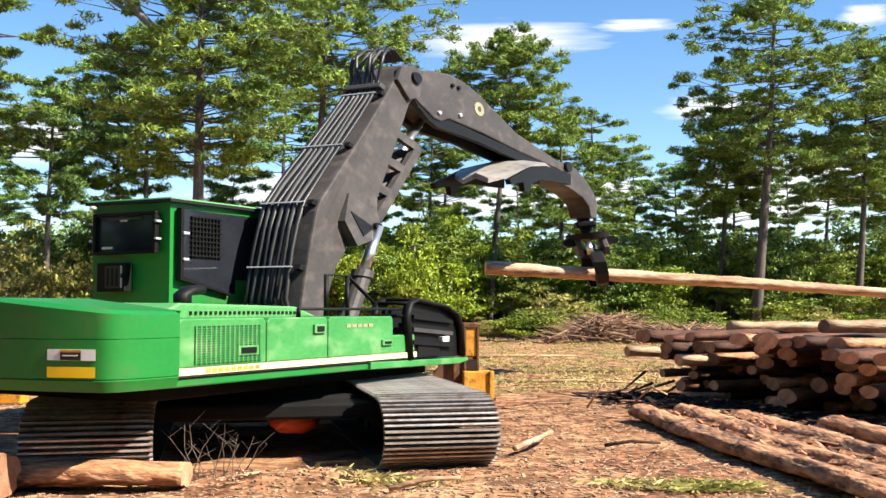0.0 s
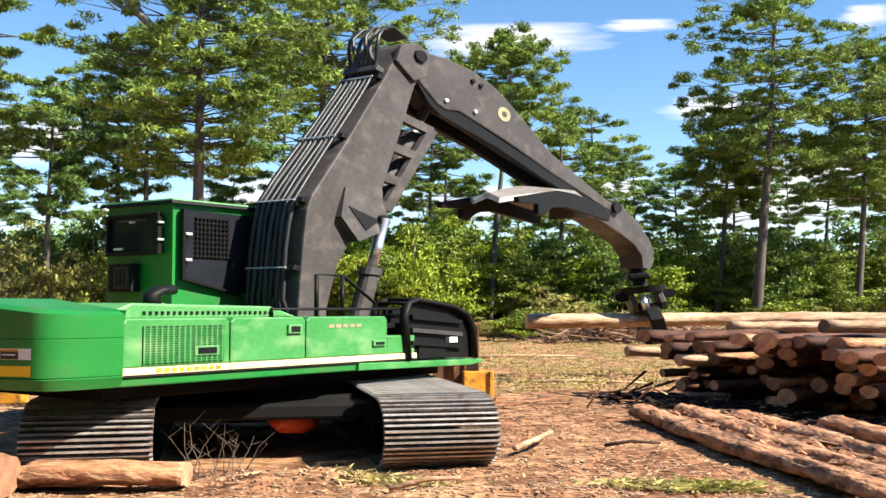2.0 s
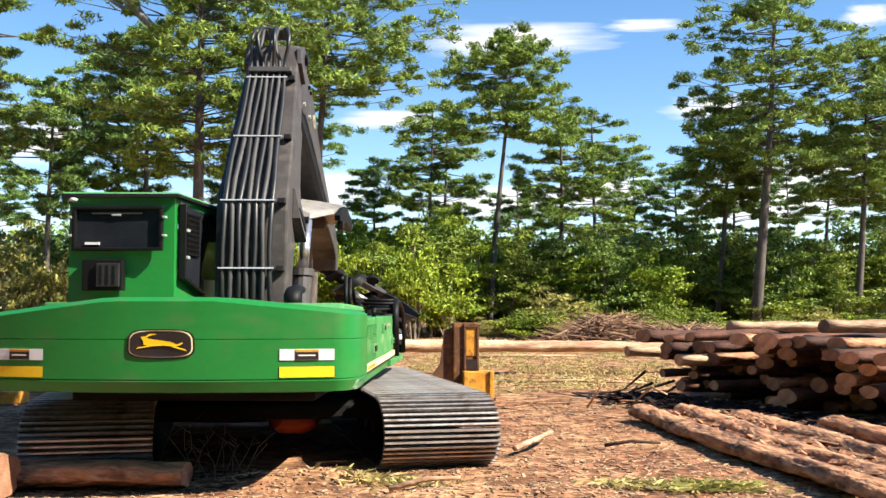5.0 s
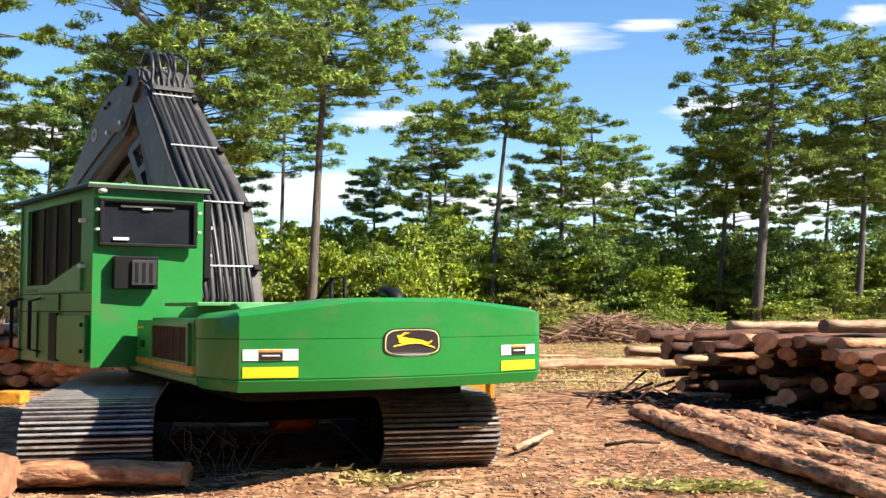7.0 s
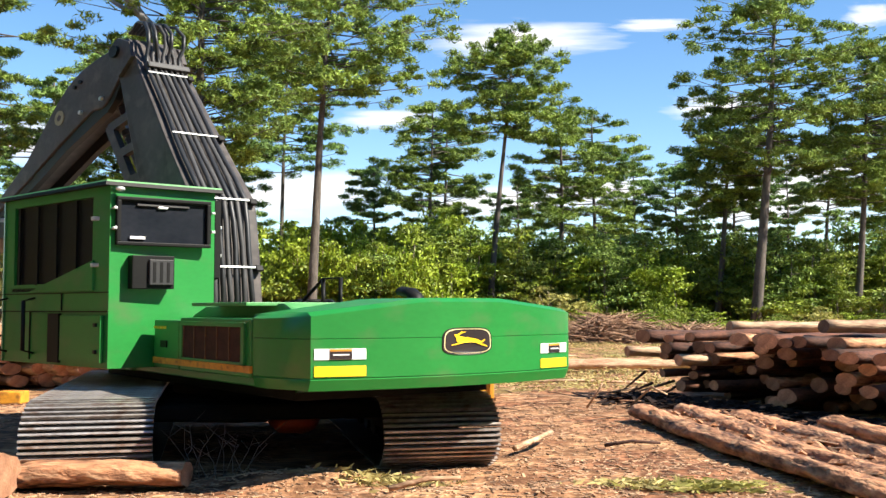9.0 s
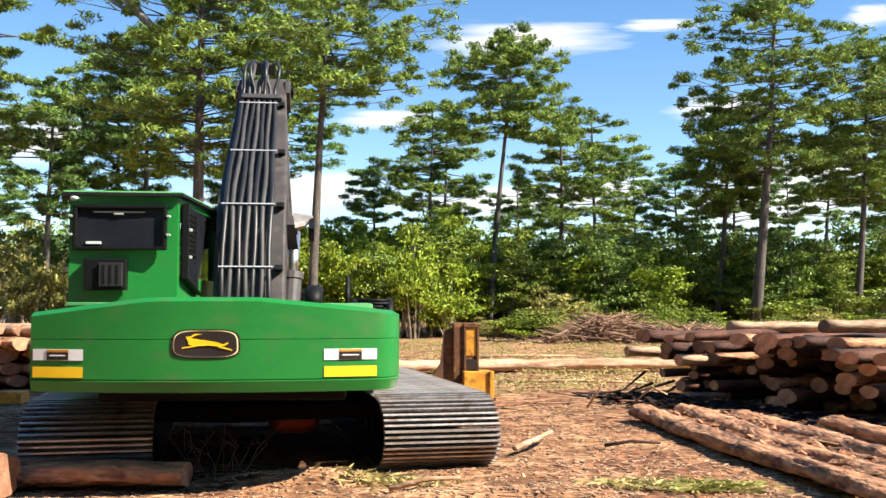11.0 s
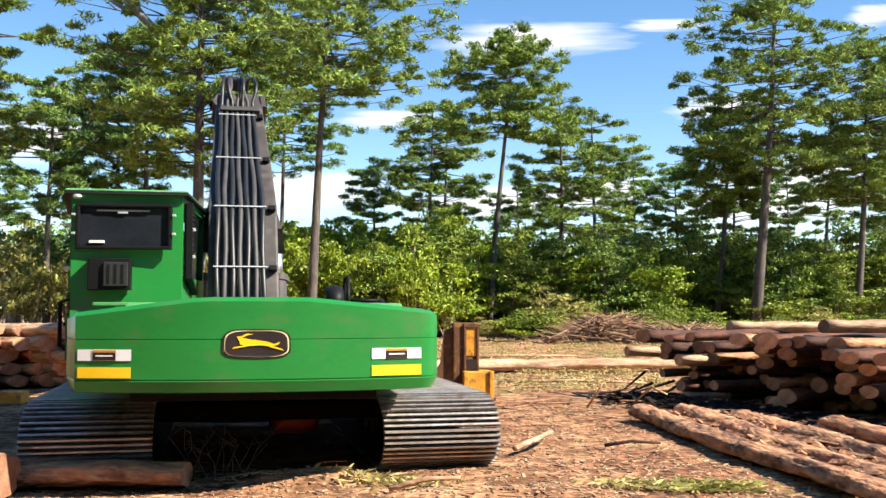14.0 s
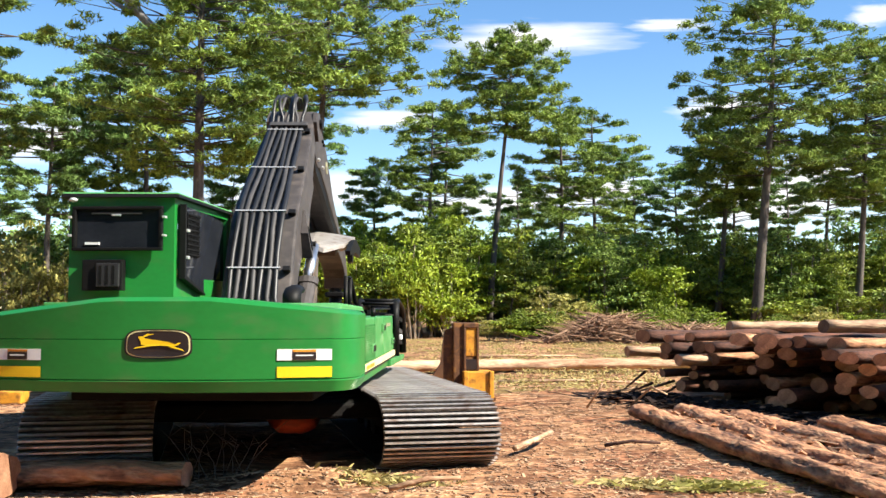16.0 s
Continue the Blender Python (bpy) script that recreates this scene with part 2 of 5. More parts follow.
# ---- logs ----
def log_mesh(length, r0, r1, seed, material, rings=26, sides=14, crook=0.04, rough=0.13):
    """A felled stem along x, flattened like the picture; bark or bare wood, with cut ends."""
    rng = random.Random(seed)
    bm = bmesh.new()
    loops, ph = [], rng.random() * 9
    for i in range(rings + 1):
        u = i / rings
        r = r0 + (r1 - r0) * u
        cy, cz = crook * math.sin(u * 5 + ph), crook * 0.5 * math.sin(u * 7 + ph * 2)
        ring = []
        for j in range(sides):
            a = 2 * math.pi * j / sides
            rr = r * (1 + rough * noise.noise((u * length * 1.3 + seed, math.cos(a) * 1.2, math.sin(a) * 1.2)) + rough * noise.noise((u * length * 6 + seed, math.cos(a) * 3.5, math.sin(a) * 3.5)))
            ring.append(bm.verts.new((u * length, cy + math.cos(a) * rr, (cz + math.sin(a) * rr) * FLAT)))
        loops.append(ring)
    for a, b in zip(loops, loops[1:]):
        for j in range(sides):
            f = bm.faces.new((a[j], b[j], b[(j + 1) % sides], a[(j + 1) % sides]))
            f.smooth = True
    for ring, x in ((loops[0], 0.0), (loops[-1], length)):
        f = bm.faces.new(ring if x == 0.0 else ring[::-1])
        f.material_index = 1
    bmesh.ops.recalc_face_normals(bm, faces=bm.faces[:])
    me = bpy.data.meshes.new("log")
    bm.to_mesh(me)
    bm.free()
    me.materials.append(material), me.materials.append(CUT)
    return me


STEMS = [log_mesh(4.6, 0.10 + 0.020 * (i % 4), 0.095 + 0.016 * (i % 5), 11 + i, FLAKY if i == 2 else BARK, rough=0.09, sides=18) for i in range(14)]


def lay_log(me, x, y, z, rz=0.0, ry=0.0, rx=0.0, label="felled pine log with reddish bark, in a stack", group="stacked logs", name="log"):
    ob = new(name, me)
    ob.matrix_world = pose(x, y, z, rx, ry, rz)
    return tagged(ob, label, "log", group)


STACK_FOOT, STACK_ROW = Vector((2.78, 15.0, 0)), Vector((0.40, -0.917, 0))


def right_stack():
    """Logs laid side by side, their cut ends making an uneven face."""
    rng = random.Random(4)
    for layer in range(7):
        for i in range(29 - layer):
            s = 0.295 * (i + 0.5 * (layer % 2)) + layer * 0.10 + rng.uniform(-0.06, 0.06)
            ax = radians(18 + 2.2 * s + rng.uniform(-9, 9) + (rng.uniform(-16, 26) if rng.random() < 0.2 else 0))
            back = rng.uniform(-0.12, 0.25) + (rng.uniform(0.3, 0.9) if rng.random() < 0.35 else 0)
            if layer < 5:
                back += rng.choice([0.15, 0.5, 0.9, 1.6])
            else:
                back -= 0.2
            if layer == 6 and rng.random() < 0.5:
                continue
            p = STACK_FOOT + STACK_ROW * s + Vector((math.cos(ax), math.sin(ax), 0)) * back
            z = 0.08 + layer * 0.131 + rng.uniform(-0.025, 0.025)
            lay_log(STEMS[rng.randrange(14)], p.x, p.y, z, math.degrees(ax), rng.uniform(-2.5, 2.5))
    pale, short = log_mesh(4.2, 0.14, 0.11, 91, BAREWOOD, rough=0.2), log_mesh(1.7, 0.13, 0.12, 92, BAREWOOD, rings=12)
    lay_log(short, 2.68, 15.1, 0.62, 8, 0, label="pale debarked log jutting out of a stack")
    lay_log(pale, 3.95, 14.2, 0.99, 4, 0, label="pale debarked log lying on top of a stack")
    lay_log(pale, 4.55, 12.3, 1.03, 8, 0, label="pale debarked log lying on top of a stack")
    lay_log(short, 3.12, 13.75, 0.56, 12, 0, label="pale debarked log jutting out of a stack")
    # split ends and limbs spilling from the left end of the stack
    for i in range(5):
        bm = bmesh.new()
        x, y = 2.75 + rng.uniform(-0.1, 0.6), 14.7 + rng.uniform(-0.7, 0.7)
        a, ln = rng.uniform(2.2, 4.2), rng.uniform(0.3, 0.8)
        z1 = rng.uniform(0.12, 0.36)
        pipe(bm, [(x, y, z1), (x + math.cos(a) * ln * 0.5, y + math.sin(a) * ln * 0.5, z1 * 0.55), (x + math.cos(a) * ln, y + math.sin(a) * ln, 0.03)], 0.024, 6, 0.01)
        tagged(part("branch", bm, BARK if i % 3 else BAREWOOD, smooth=True), "broken branch leaning on the log stack", "branch", "branches by the stack")


def left_stack():
    rng = random.Random(8)
    thick = [log_mesh(4.4, 0.17 + 0.015 * i, 0.15, 60 + i, FLAKY if i % 2 else BAREWOOD, rough=0.18) for i in range(5)]
    for layer in range(5):
        for i in range(13 - layer):
            x = -9.3 + 0.42 * (i + 0.5 * (layer % 2)) + layer * 0.12
            lay_log(thick[rng.randrange(5)], x, 16.4 + rng.uniform(-0.25, 0.35), 0.10 + layer * 0.2, 140 + rng.uniform(-9, 9), group="logs of the far stack", label="felled pine log, orange cut end showing, in a stack")


def fallen_logs():
    thin = [log_mesh(6.4, 0.15, 0.115, 40 + i, FLAKY, rings=110, sides=22, crook=0.05, rough=0.22) for i in range(4)]
    for i, (x0, y0, x1, y1, z) in enumerate(((2.3, 11.75, 2.78, 5.5, 0.085), (2.78, 11.75, 3.12, 5.6, 0.09), (3.25, 11.2, 3.5, 5.2, 0.08), (3.95, 10.6, 4.2, 4.6, 0.07))):
        lay_log(thin[i % 4], x0, y0, z, math.degrees(math.atan2(y1 - y0, x1 - x0)), label="long slender pine log lying on soil beside the stack", group="loose logs on the ground")
    stub = log_mesh(1.25, 0.165, 0.15, 70, FLAKY, rings=30, sides=18, rough=0.24)
    lay_log(stub, -3.05, 7.35, 0.10, -3, label="split weathered log section lying before the track", group="loose logs on the ground")
    butt = log_mesh(1.6, 0.27, 0.22, 77, FLAKY, rings=30, sides=18, rough=0.24)
    lay_log(butt, -2.93, 6.9, 0.13, 172, label="thick rough log butt lying on soil", group="loose logs on the ground")
    pale = log_mesh(2.4, 0.14, 0.1, 79, BAREWOOD, rings=16)
    lay_log(pale, -2.95, 11.2, 0.10, 6, label="pale log lying behind the tracks", group="loose logs on the ground")


def bark_slabs():
    """Loose curled bark and splinters lying along the slender logs."""
    rng = np.random.default_rng(33)
    for name, count, material, lab in (("bark_slabs", 900, FLAKY, "curled slabs of reddish bark between the slender logs"), ("splinters", 420, CHIP, "pale wood splinters strewn over the slender logs")):
        v, f = [], []
        for i in range(count):
            u, w = rng.random(), rng.random()
            x, y = 2.45 + 1.55 * w + 0.4 * u + 0.07 * rng.normal(), 11.7 - 6.0 * u - 0.5 * w + 0.2 * rng.normal()
            a, tilt = -1.5 + 0.35 * rng.normal(), rng.uniform(-0.25, 0.25)
            ln, wd = (rng.uniform(0.08, 0.3), rng.uniform(0.02, 0.065)) if name == "bark_slabs" else (rng.uniform(0.05, 0.22), rng.uniform(0.006, 0.016))
            z = height(x, y) + 0.02 + rng.uniform(0.0, 0.13) * (1 if w < 0.6 else 0.5)
            c, s, k = math.cos(a), math.sin(a), len(v)
            for p in (-1, 0, 1):
                for q, h in ((-1, -0.3), (0, 0.25), (1, -0.3), (0, -0.2)):
                    e = wd * (1 - 0.35 * abs(p) * rng.random())
                    v.append((x + c * p * ln - s * q * e, y + s * p * ln + c * q * e, max(0.004, z + tilt * p * ln * 0.5 + h * wd)))
            for r in (0, 4):
                for q in range(4):
                    f.append((k + r + q, k + r + (q + 1) % 4, k + r + 4 + (q + 1) % 4, k + r + 4 + q))
            f += [(k, k + 1, k + 2, k + 3), (k + 8, k + 11, k + 10, k + 9)]
        tagged(raw(name, v, f, material), lab, "bark", kind="stuff")


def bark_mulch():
    """Broken bark in a bed before the stack, its near-black colour standing for shadow."""
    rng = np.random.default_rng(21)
    for name, count, material, lab in (("bark_mulch", 5200, SHADE_BARK, "bed of broken bark coloured as the log stack's shade"), ("pale_scraps", 170, CUT, "pale broken wood scraps in the dark bark")):
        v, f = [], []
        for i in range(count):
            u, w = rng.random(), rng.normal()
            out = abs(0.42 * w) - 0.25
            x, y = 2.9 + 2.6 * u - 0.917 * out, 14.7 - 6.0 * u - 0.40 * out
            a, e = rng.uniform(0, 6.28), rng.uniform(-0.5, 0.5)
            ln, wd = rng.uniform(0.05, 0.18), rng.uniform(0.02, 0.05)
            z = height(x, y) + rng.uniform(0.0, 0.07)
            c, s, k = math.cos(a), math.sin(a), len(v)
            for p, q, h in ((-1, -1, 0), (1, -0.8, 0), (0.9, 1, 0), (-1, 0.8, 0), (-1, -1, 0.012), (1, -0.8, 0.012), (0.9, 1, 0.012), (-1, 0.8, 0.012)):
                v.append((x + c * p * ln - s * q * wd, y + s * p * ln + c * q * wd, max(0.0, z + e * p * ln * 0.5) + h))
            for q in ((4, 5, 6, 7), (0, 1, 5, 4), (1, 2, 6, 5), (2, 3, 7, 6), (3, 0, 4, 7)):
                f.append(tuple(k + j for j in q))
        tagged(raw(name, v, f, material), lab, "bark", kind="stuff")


right_stack()
bark_mulch()
left_stack()
fallen_logs()
bark_slabs()
# ---- the log loader: true sizes, flattened as a whole ----
loader = new("log_loader")
loader.matrix_world = Matrix.LocRotScale((-1.78, 10.0, 0.0), None, (1, 1, FLAT))
tagged(loader, "green tracked log loader with dark grey boom and grapple", "log loader")


def arc_y(x):
    return -3.27 + 0.16 * (x / 1.1) ** 2


def counterweight():
    bm = bmesh.new()
    cols = []

    def top(x):
        if x < -0.35:
            return 2.36 + (x + 0.35) * 0.22
        return 2.36 - max(0.0, x - 0.35) * 0.17
    bend = [((1 - u) ** 2 * 1.29 + 2 * u * (1 - u) * 1.29 + u * u * 1.12, (1 - u) ** 2 * -2.72 + 2 * u * (1 - u) * -3.06 + u * u * arc_y(1.12)) for u in np.linspace(0, 1, 9)]
    chamfer = [(-1.29 + 0.13 * u, -2.66 + (arc_y(1.16) + 2.66) * u) for u in np.linspace(0, 1, 4)]
    path = [(-1.29, -2.5)] + chamfer[:-1] + [(x, arc_y(x)) for x in np.linspace(-1.16, 1.12, 19)] + bend[-2::-1] + [(1.29, -2.5)]
    for x, y in path:
        t = top(x)
        k = max(0.0, (abs(x) - 1.08) / 0.21) if x > 0 else (0.0 if x > -1.17 else 0.9)
        inward = Vector((-math.copysign(k, x), 1.02 - k, 0)).normalized()
        col = []
        for off, z in ((0.20, 1.22), (0.03, 1.25), (0.0, 1.38), (0.008, 1.392), (0.0, 1.404), (0.0, 1.86), (0.006, 1.866), (0.0, 1.872), (0.0, t - 0.05), (0.05, t)):
            col.append(bm.verts.new((x + inward.x * off, y + inward.y * off, z)))
        col.append(bm.verts.new((x * 0.97, -2.45, t)))
        cols.append(col)
    for a, b in zip(cols, cols[1:]):
        for i in range(len(a) - 1):
            bm.faces.new((a[i], b[i], b[i + 1], a[i + 1]))
        bm.faces.new((b[0], a[0], a[-1], b[-1]))
    bm.faces.new(cols[0])
    bm.faces.new(cols[-1][::-1])
    bmesh.ops.recalc_face_normals(bm, faces=bm.faces[:])
    cw = part("counterweight", bm, GREEN, loader, "solid green counterweight with a curved back", smooth="auto")

    def curved(x0, x1, z0, z1, name, material, lift, label="", steps=8):
        q = bmesh.new()
        rows = []
        for i in range(steps + 1):
            x = x0 + (x1 - x0) * i / steps
            rows.append([q.verts.new((x, arc_y(x) - dy, z)) for z, dy in ((z0, 0.0), (z0, lift), (z1, lift), (z1, 0.0))])
        for a, b in zip(rows, rows[1:]):
            for i in range(3):
                q.faces.new((a[i], b[i], b[i + 1], a[i + 1]))
        bmesh.ops.recalc_face_normals(q, faces=q.faces[:])
        return part(name, q, material, cw, label)
    for side, x0 in ((-1, -1.14), (1, 0.78)):
        curved(x0, x0 + 0.35, 1.62, 1.75, "warning_label", WHITE, 0.006, "white warning label with a dark picture field")
        curved(x0 + 0.10, x0 + 0.25, 1.625, 1.715, "picture_field", DECALBLACK, 0.010)
        curved(x0 + 0.10, x0 + 0.25, 1.718, 1.745, "caution_bar", ORANGE, 0.010)
        curved(x0 + 0.12, x0 + 0.23, 1.67, 1.685, "text_bar", WHITE, 0.013)
        curved(x0, x0 + 0.35, 1.42, 1.545, "reflector_strip", YELLOW, 0.006, "yellow reflective strip")
    # the badge: a rounded shield with a leaping shape
    def shield(rx, rz, name, material, lift, label=""):
        q = bmesh.new()
        ring = []
        for i in range(48):
            a = 2 * math.pi * i / 48
            c, s = math.cos(a), math.sin(a)
            px = 0.015 + rx * math.copysign(abs(c) ** 0.45, c) * (1 - 0.06 * s)
            pz = 1.815 + rz * math.copysign(abs(s) ** 0.5, s) * (1.0 if s > 0 else 1.0 - 0.12 * abs(c))
            ring.append((px, pz))
        front = [q.verts.new((x, arc_y(x) - lift, z)) for x, z in ring]
        back = [q.verts.new((x, arc_y(x) + 0.0, z)) for x, z in ring]
        q.faces.new(front)
        for i in range(48):
            q.faces.new((front[i], front[i - 1], back[i - 1], back[i]))
        bmesh.ops.recalc_face_normals(q, faces=q.faces[:])
        return part(name, q, material, cw, label)
    shield(0.222, 0.172, "badge_border", DECALBLACK, 0.006)
    shield(0.209, 0.157, "badge_rim", CREAM, 0.009, "thin pale yellow rim of the badge")
    shield(0.201, 0.147, "badge_field", DECALBLACK, 0.012, "black badge field")
    q = bmesh.new()
    shapes = [[(-0.11, 1.84), (-0.02, 1.865), (0.07, 1.84), (0.13, 1.80), (0.10, 1.785), (0.02, 1.80), (-0.06, 1.79), (-0.11, 1.81)],
              [(-0.11, 1.84), (-0.13, 1.90), (-0.10, 1.905), (-0.08, 1.88), (-0.03, 1.865), (-0.06, 1.83)],
              [(-0.08, 1.80), (-0.15, 1.775), (-0.155, 1.76), (-0.09, 1.778), (-0.05, 1.79)],
              [(0.10, 1.79), (0.165, 1.755), (0.175, 1.735), (0.11, 1.765), (0.07, 1.785)],
              [(-0.10, 1.90), (-0.07, 1.935), (-0.02, 1.93), (-0.06, 1.915), (-0.085, 1.895)],
              [(0.11, 1.81), (0.145, 1.835), (0.15, 1.825), (0.13, 1.80)]]
    for s in shapes:
        q.faces.new([q.verts.new((0.015 + x, arc_y(x) - 0.016, z)) for x, z in s])
    part("badge_emblem", q, YELLOW, cw, "yellow leaping emblem")
    return cw


def housing():
    """The engine housing with its side doors, deck and rails."""
    bm = bmesh.new()
    box(bm, -1.22, 1.25, -2.5, 0.1, 1.24, 1.36, 0.02)
    hull = part("engine_housing", bm, GREEN, loader, "green engine housing with service doors")
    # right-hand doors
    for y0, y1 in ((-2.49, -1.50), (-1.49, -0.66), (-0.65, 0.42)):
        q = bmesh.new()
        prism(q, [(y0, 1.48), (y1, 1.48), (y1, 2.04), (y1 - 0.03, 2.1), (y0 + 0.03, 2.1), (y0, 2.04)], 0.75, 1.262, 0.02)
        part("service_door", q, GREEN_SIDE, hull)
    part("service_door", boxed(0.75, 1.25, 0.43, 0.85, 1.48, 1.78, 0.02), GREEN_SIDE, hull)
    part("side_stripe", boxed(1.2, 1.268, -2.5, -1.495, 1.385, 1.475, 0.004), CREAM, hull, "pale yellow stripe with worn lettering")
    part("side_stripe", boxed(1.2, 1.268, -1.49, 0.86, 1.385, 1.475, 0.004), CREAM, hull, "cream stripe")
    for i in range(9):
        part("stripe_bar", boxed(1.2, 1.272, -2.2 + 0.07 * i, -2.155 + 0.07 * i, 1.405, 1.455), ORANGE, hull)
    part("stripe_line", boxed(1.2, 1.27, -2.5, 0.86, 1.362, 1.378), DECALBLACK, hull)
    part("grille", boxed(1.2, 1.266, -2.32, -1.56, 1.52, 2.0), MESH, hull, "dark perforated cooling grille")
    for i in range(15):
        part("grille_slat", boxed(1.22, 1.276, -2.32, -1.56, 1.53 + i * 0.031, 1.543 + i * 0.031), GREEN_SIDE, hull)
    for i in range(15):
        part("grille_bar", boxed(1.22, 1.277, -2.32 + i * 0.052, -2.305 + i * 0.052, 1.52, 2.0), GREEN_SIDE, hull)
    for y0, y1, z0, z1 in ((-1.86, -1.62, 1.60, 1.73), (-0.88, -0.72, 1.86, 1.99), (0.20, 0.38, 1.62, 1.71)):
        part("latch_plate", boxed(1.2, 1.285, y0, y1, z0, z1, 0.006), GREEN_TOP, hull)
        part("latch", boxed(1.2, 1.291, y0 + 0.03, y1 - 0.03, z0 + 0.025, z1 - 0.025), BLACK, hull)
    for i in range(5):
        part("model_bar", boxed(1.2, 1.267, -0.38 + i * 0.09, -0.31 + i * 0.09, 1.93, 1.985), DULL, hull)
    # left-hand doors
    part("service_door", boxed(-1.30, -0.8, -1.2, -0.65, 1.36, 2.06, 0.02), GREEN, hull)
    part("service_door", boxed(-1.30, -0.8, -2.49, -1.21, 1.36, 2.1, 0.02), GREEN, hull)
    part("grille", boxed(-1.312, -1.2, -2.38, -1.3, 1.53, 2.0), RADIATOR, hull, "rust-dark radiator grille")
    for i in range(6):
        part("grille_bar", boxed(-1.318, -1.2, -2.38 + i * 0.21, -2.365 + i * 0.21, 1.53, 2.0), RUSTY, hull)
    for a in ((-2.42, -1.26, 1.99, 2.05), (-2.42, -1.26, 1.51, 1.545), (-2.42, -2.37, 1.51, 2.05), (-1.31, -1.26, 1.51, 2.05)):
        part("grille_frame", boxed(-1.325, -1.2, a[0], a[1], a[2], a[3], 0.006), GREEN, hull)
    part("side_stripe", boxed(-1.308, -1.2, -2.49, -0.65, 1.42, 1.51, 0.004), ORANGE, hull, "yellow-orange stripe")
    part("latch", boxed(-1.31, -1.2, -0.95, -0.82, 1.66, 1.76), BLACK, hull)
    for i in range(4):
        part("model_bar", boxed(-1.306, -1.2, -0.92 + i * 0.07, -0.87 + i * 0.07, 1.93, 1.97), YELLOW, hull)
    # deck and raised hood
    q = bmesh.new()
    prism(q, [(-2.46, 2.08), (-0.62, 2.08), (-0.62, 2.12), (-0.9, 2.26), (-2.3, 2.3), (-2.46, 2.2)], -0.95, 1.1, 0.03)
    part("hood", q, GREEN_TOP, hull, "pale green hood")
    for i in range(24):
        part("hood_vent", boxed(1.08, 1.108, -2.2 + i * 0.055, -2.175 + i * 0.055, 2.145, 2.19), BLACK, hull)
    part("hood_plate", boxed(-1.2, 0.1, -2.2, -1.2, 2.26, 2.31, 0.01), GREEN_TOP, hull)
    part("deck", boxed(-0.75, 1.2, -0.62, 1.0, 1.9, 1.98, 0.01), BLACK, hull)
    q = bmesh.new()
    pipe(q, [(0.62, -1.75, 2.2), (0.62, -1.75, 2.42), (0.62, -1.68, 2.48), (0.62, -1.55, 2.5)], 0.075, 12)
    part("exhaust", q, BLACK, hull, "black exhaust stub", smooth=True)
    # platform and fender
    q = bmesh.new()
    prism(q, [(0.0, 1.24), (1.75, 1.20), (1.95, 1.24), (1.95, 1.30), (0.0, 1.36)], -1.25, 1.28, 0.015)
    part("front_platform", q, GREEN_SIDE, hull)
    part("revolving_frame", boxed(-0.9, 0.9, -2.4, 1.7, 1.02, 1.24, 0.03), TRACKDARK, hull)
    # black fender guard
    rim = [(0.72, 1.36), (0.66, 2.1), (0.72, 2.32), (0.85, 2.38), (1.45, 2.26), (1.68, 2.12), (1.78, 1.9), (1.82, 1.34)]
    for x in (0.9, 1.27):
        q = bmesh.new()
        pipe(q, [(x, y, z) for y, z in rim], 0.04, 8)
        part("fender_guard", q, BLACK, hull, "black tubular fender guard", smooth=True)
    for y, z in rim[1:-1]:
        q = bmesh.new()
        pipe(q, [(0.9, y, z), (1.27, y, z)], 0.035, 6)
        part("guard_tube", q, BLACK, hull, smooth=True)
    q = bmesh.new()
    prism(q, rim, 1.205, 1.235)
    part("guard_panel", q, BLACK, hull, "black perforated guard panel")
    part("fender_panel", boxed(0.93, 0.97, 0.75, 1.75, 1.36, 2.2), BLACK, hull)
    for i in range(3):
        q = bmesh.new()
        prism(q, [(0.78, 2.12 - i * 0.22), (1.6, 2.02 - i * 0.22), (1.6, 1.95 - i * 0.22), (0.78, 2.05 - i * 0.22)], 1.24, 1.28)
        part("guard_slat", q, TUBE if i == 1 else BLACK, hull)
    part("step_box", boxed(1.0, 1.26, 0.9, 1.35, 1.36, 1.62, 0.02), BLACK, hull)
    part("side_lamp", boxed(1.2, 1.29, 1.36, 1.5, 1.62, 1.72, 0.01), WHITE, hull)
    # handrails
    for pts in ([(0.85, -0.1, 2.05), (0.85, -0.1, 2.78), (0.85, 0.25, 2.78), (0.85, 0.75, 2.3), (0.85, 0.75, 2.05)],
                [(1.2, -1.0, 2.1), (1.2, -1.0, 2.22), (1.2, 0.75, 2.22), (1.2, 0.75, 1.5)], [(0.85, 0.25, 2.05), (0.85, 0.25, 2.78)]):
        q = bmesh.new()
        pipe(q, pts, 0.022, 6)
        part("handrail", q, BLACK, hull, "black tube handrail", smooth=True)
    return hull


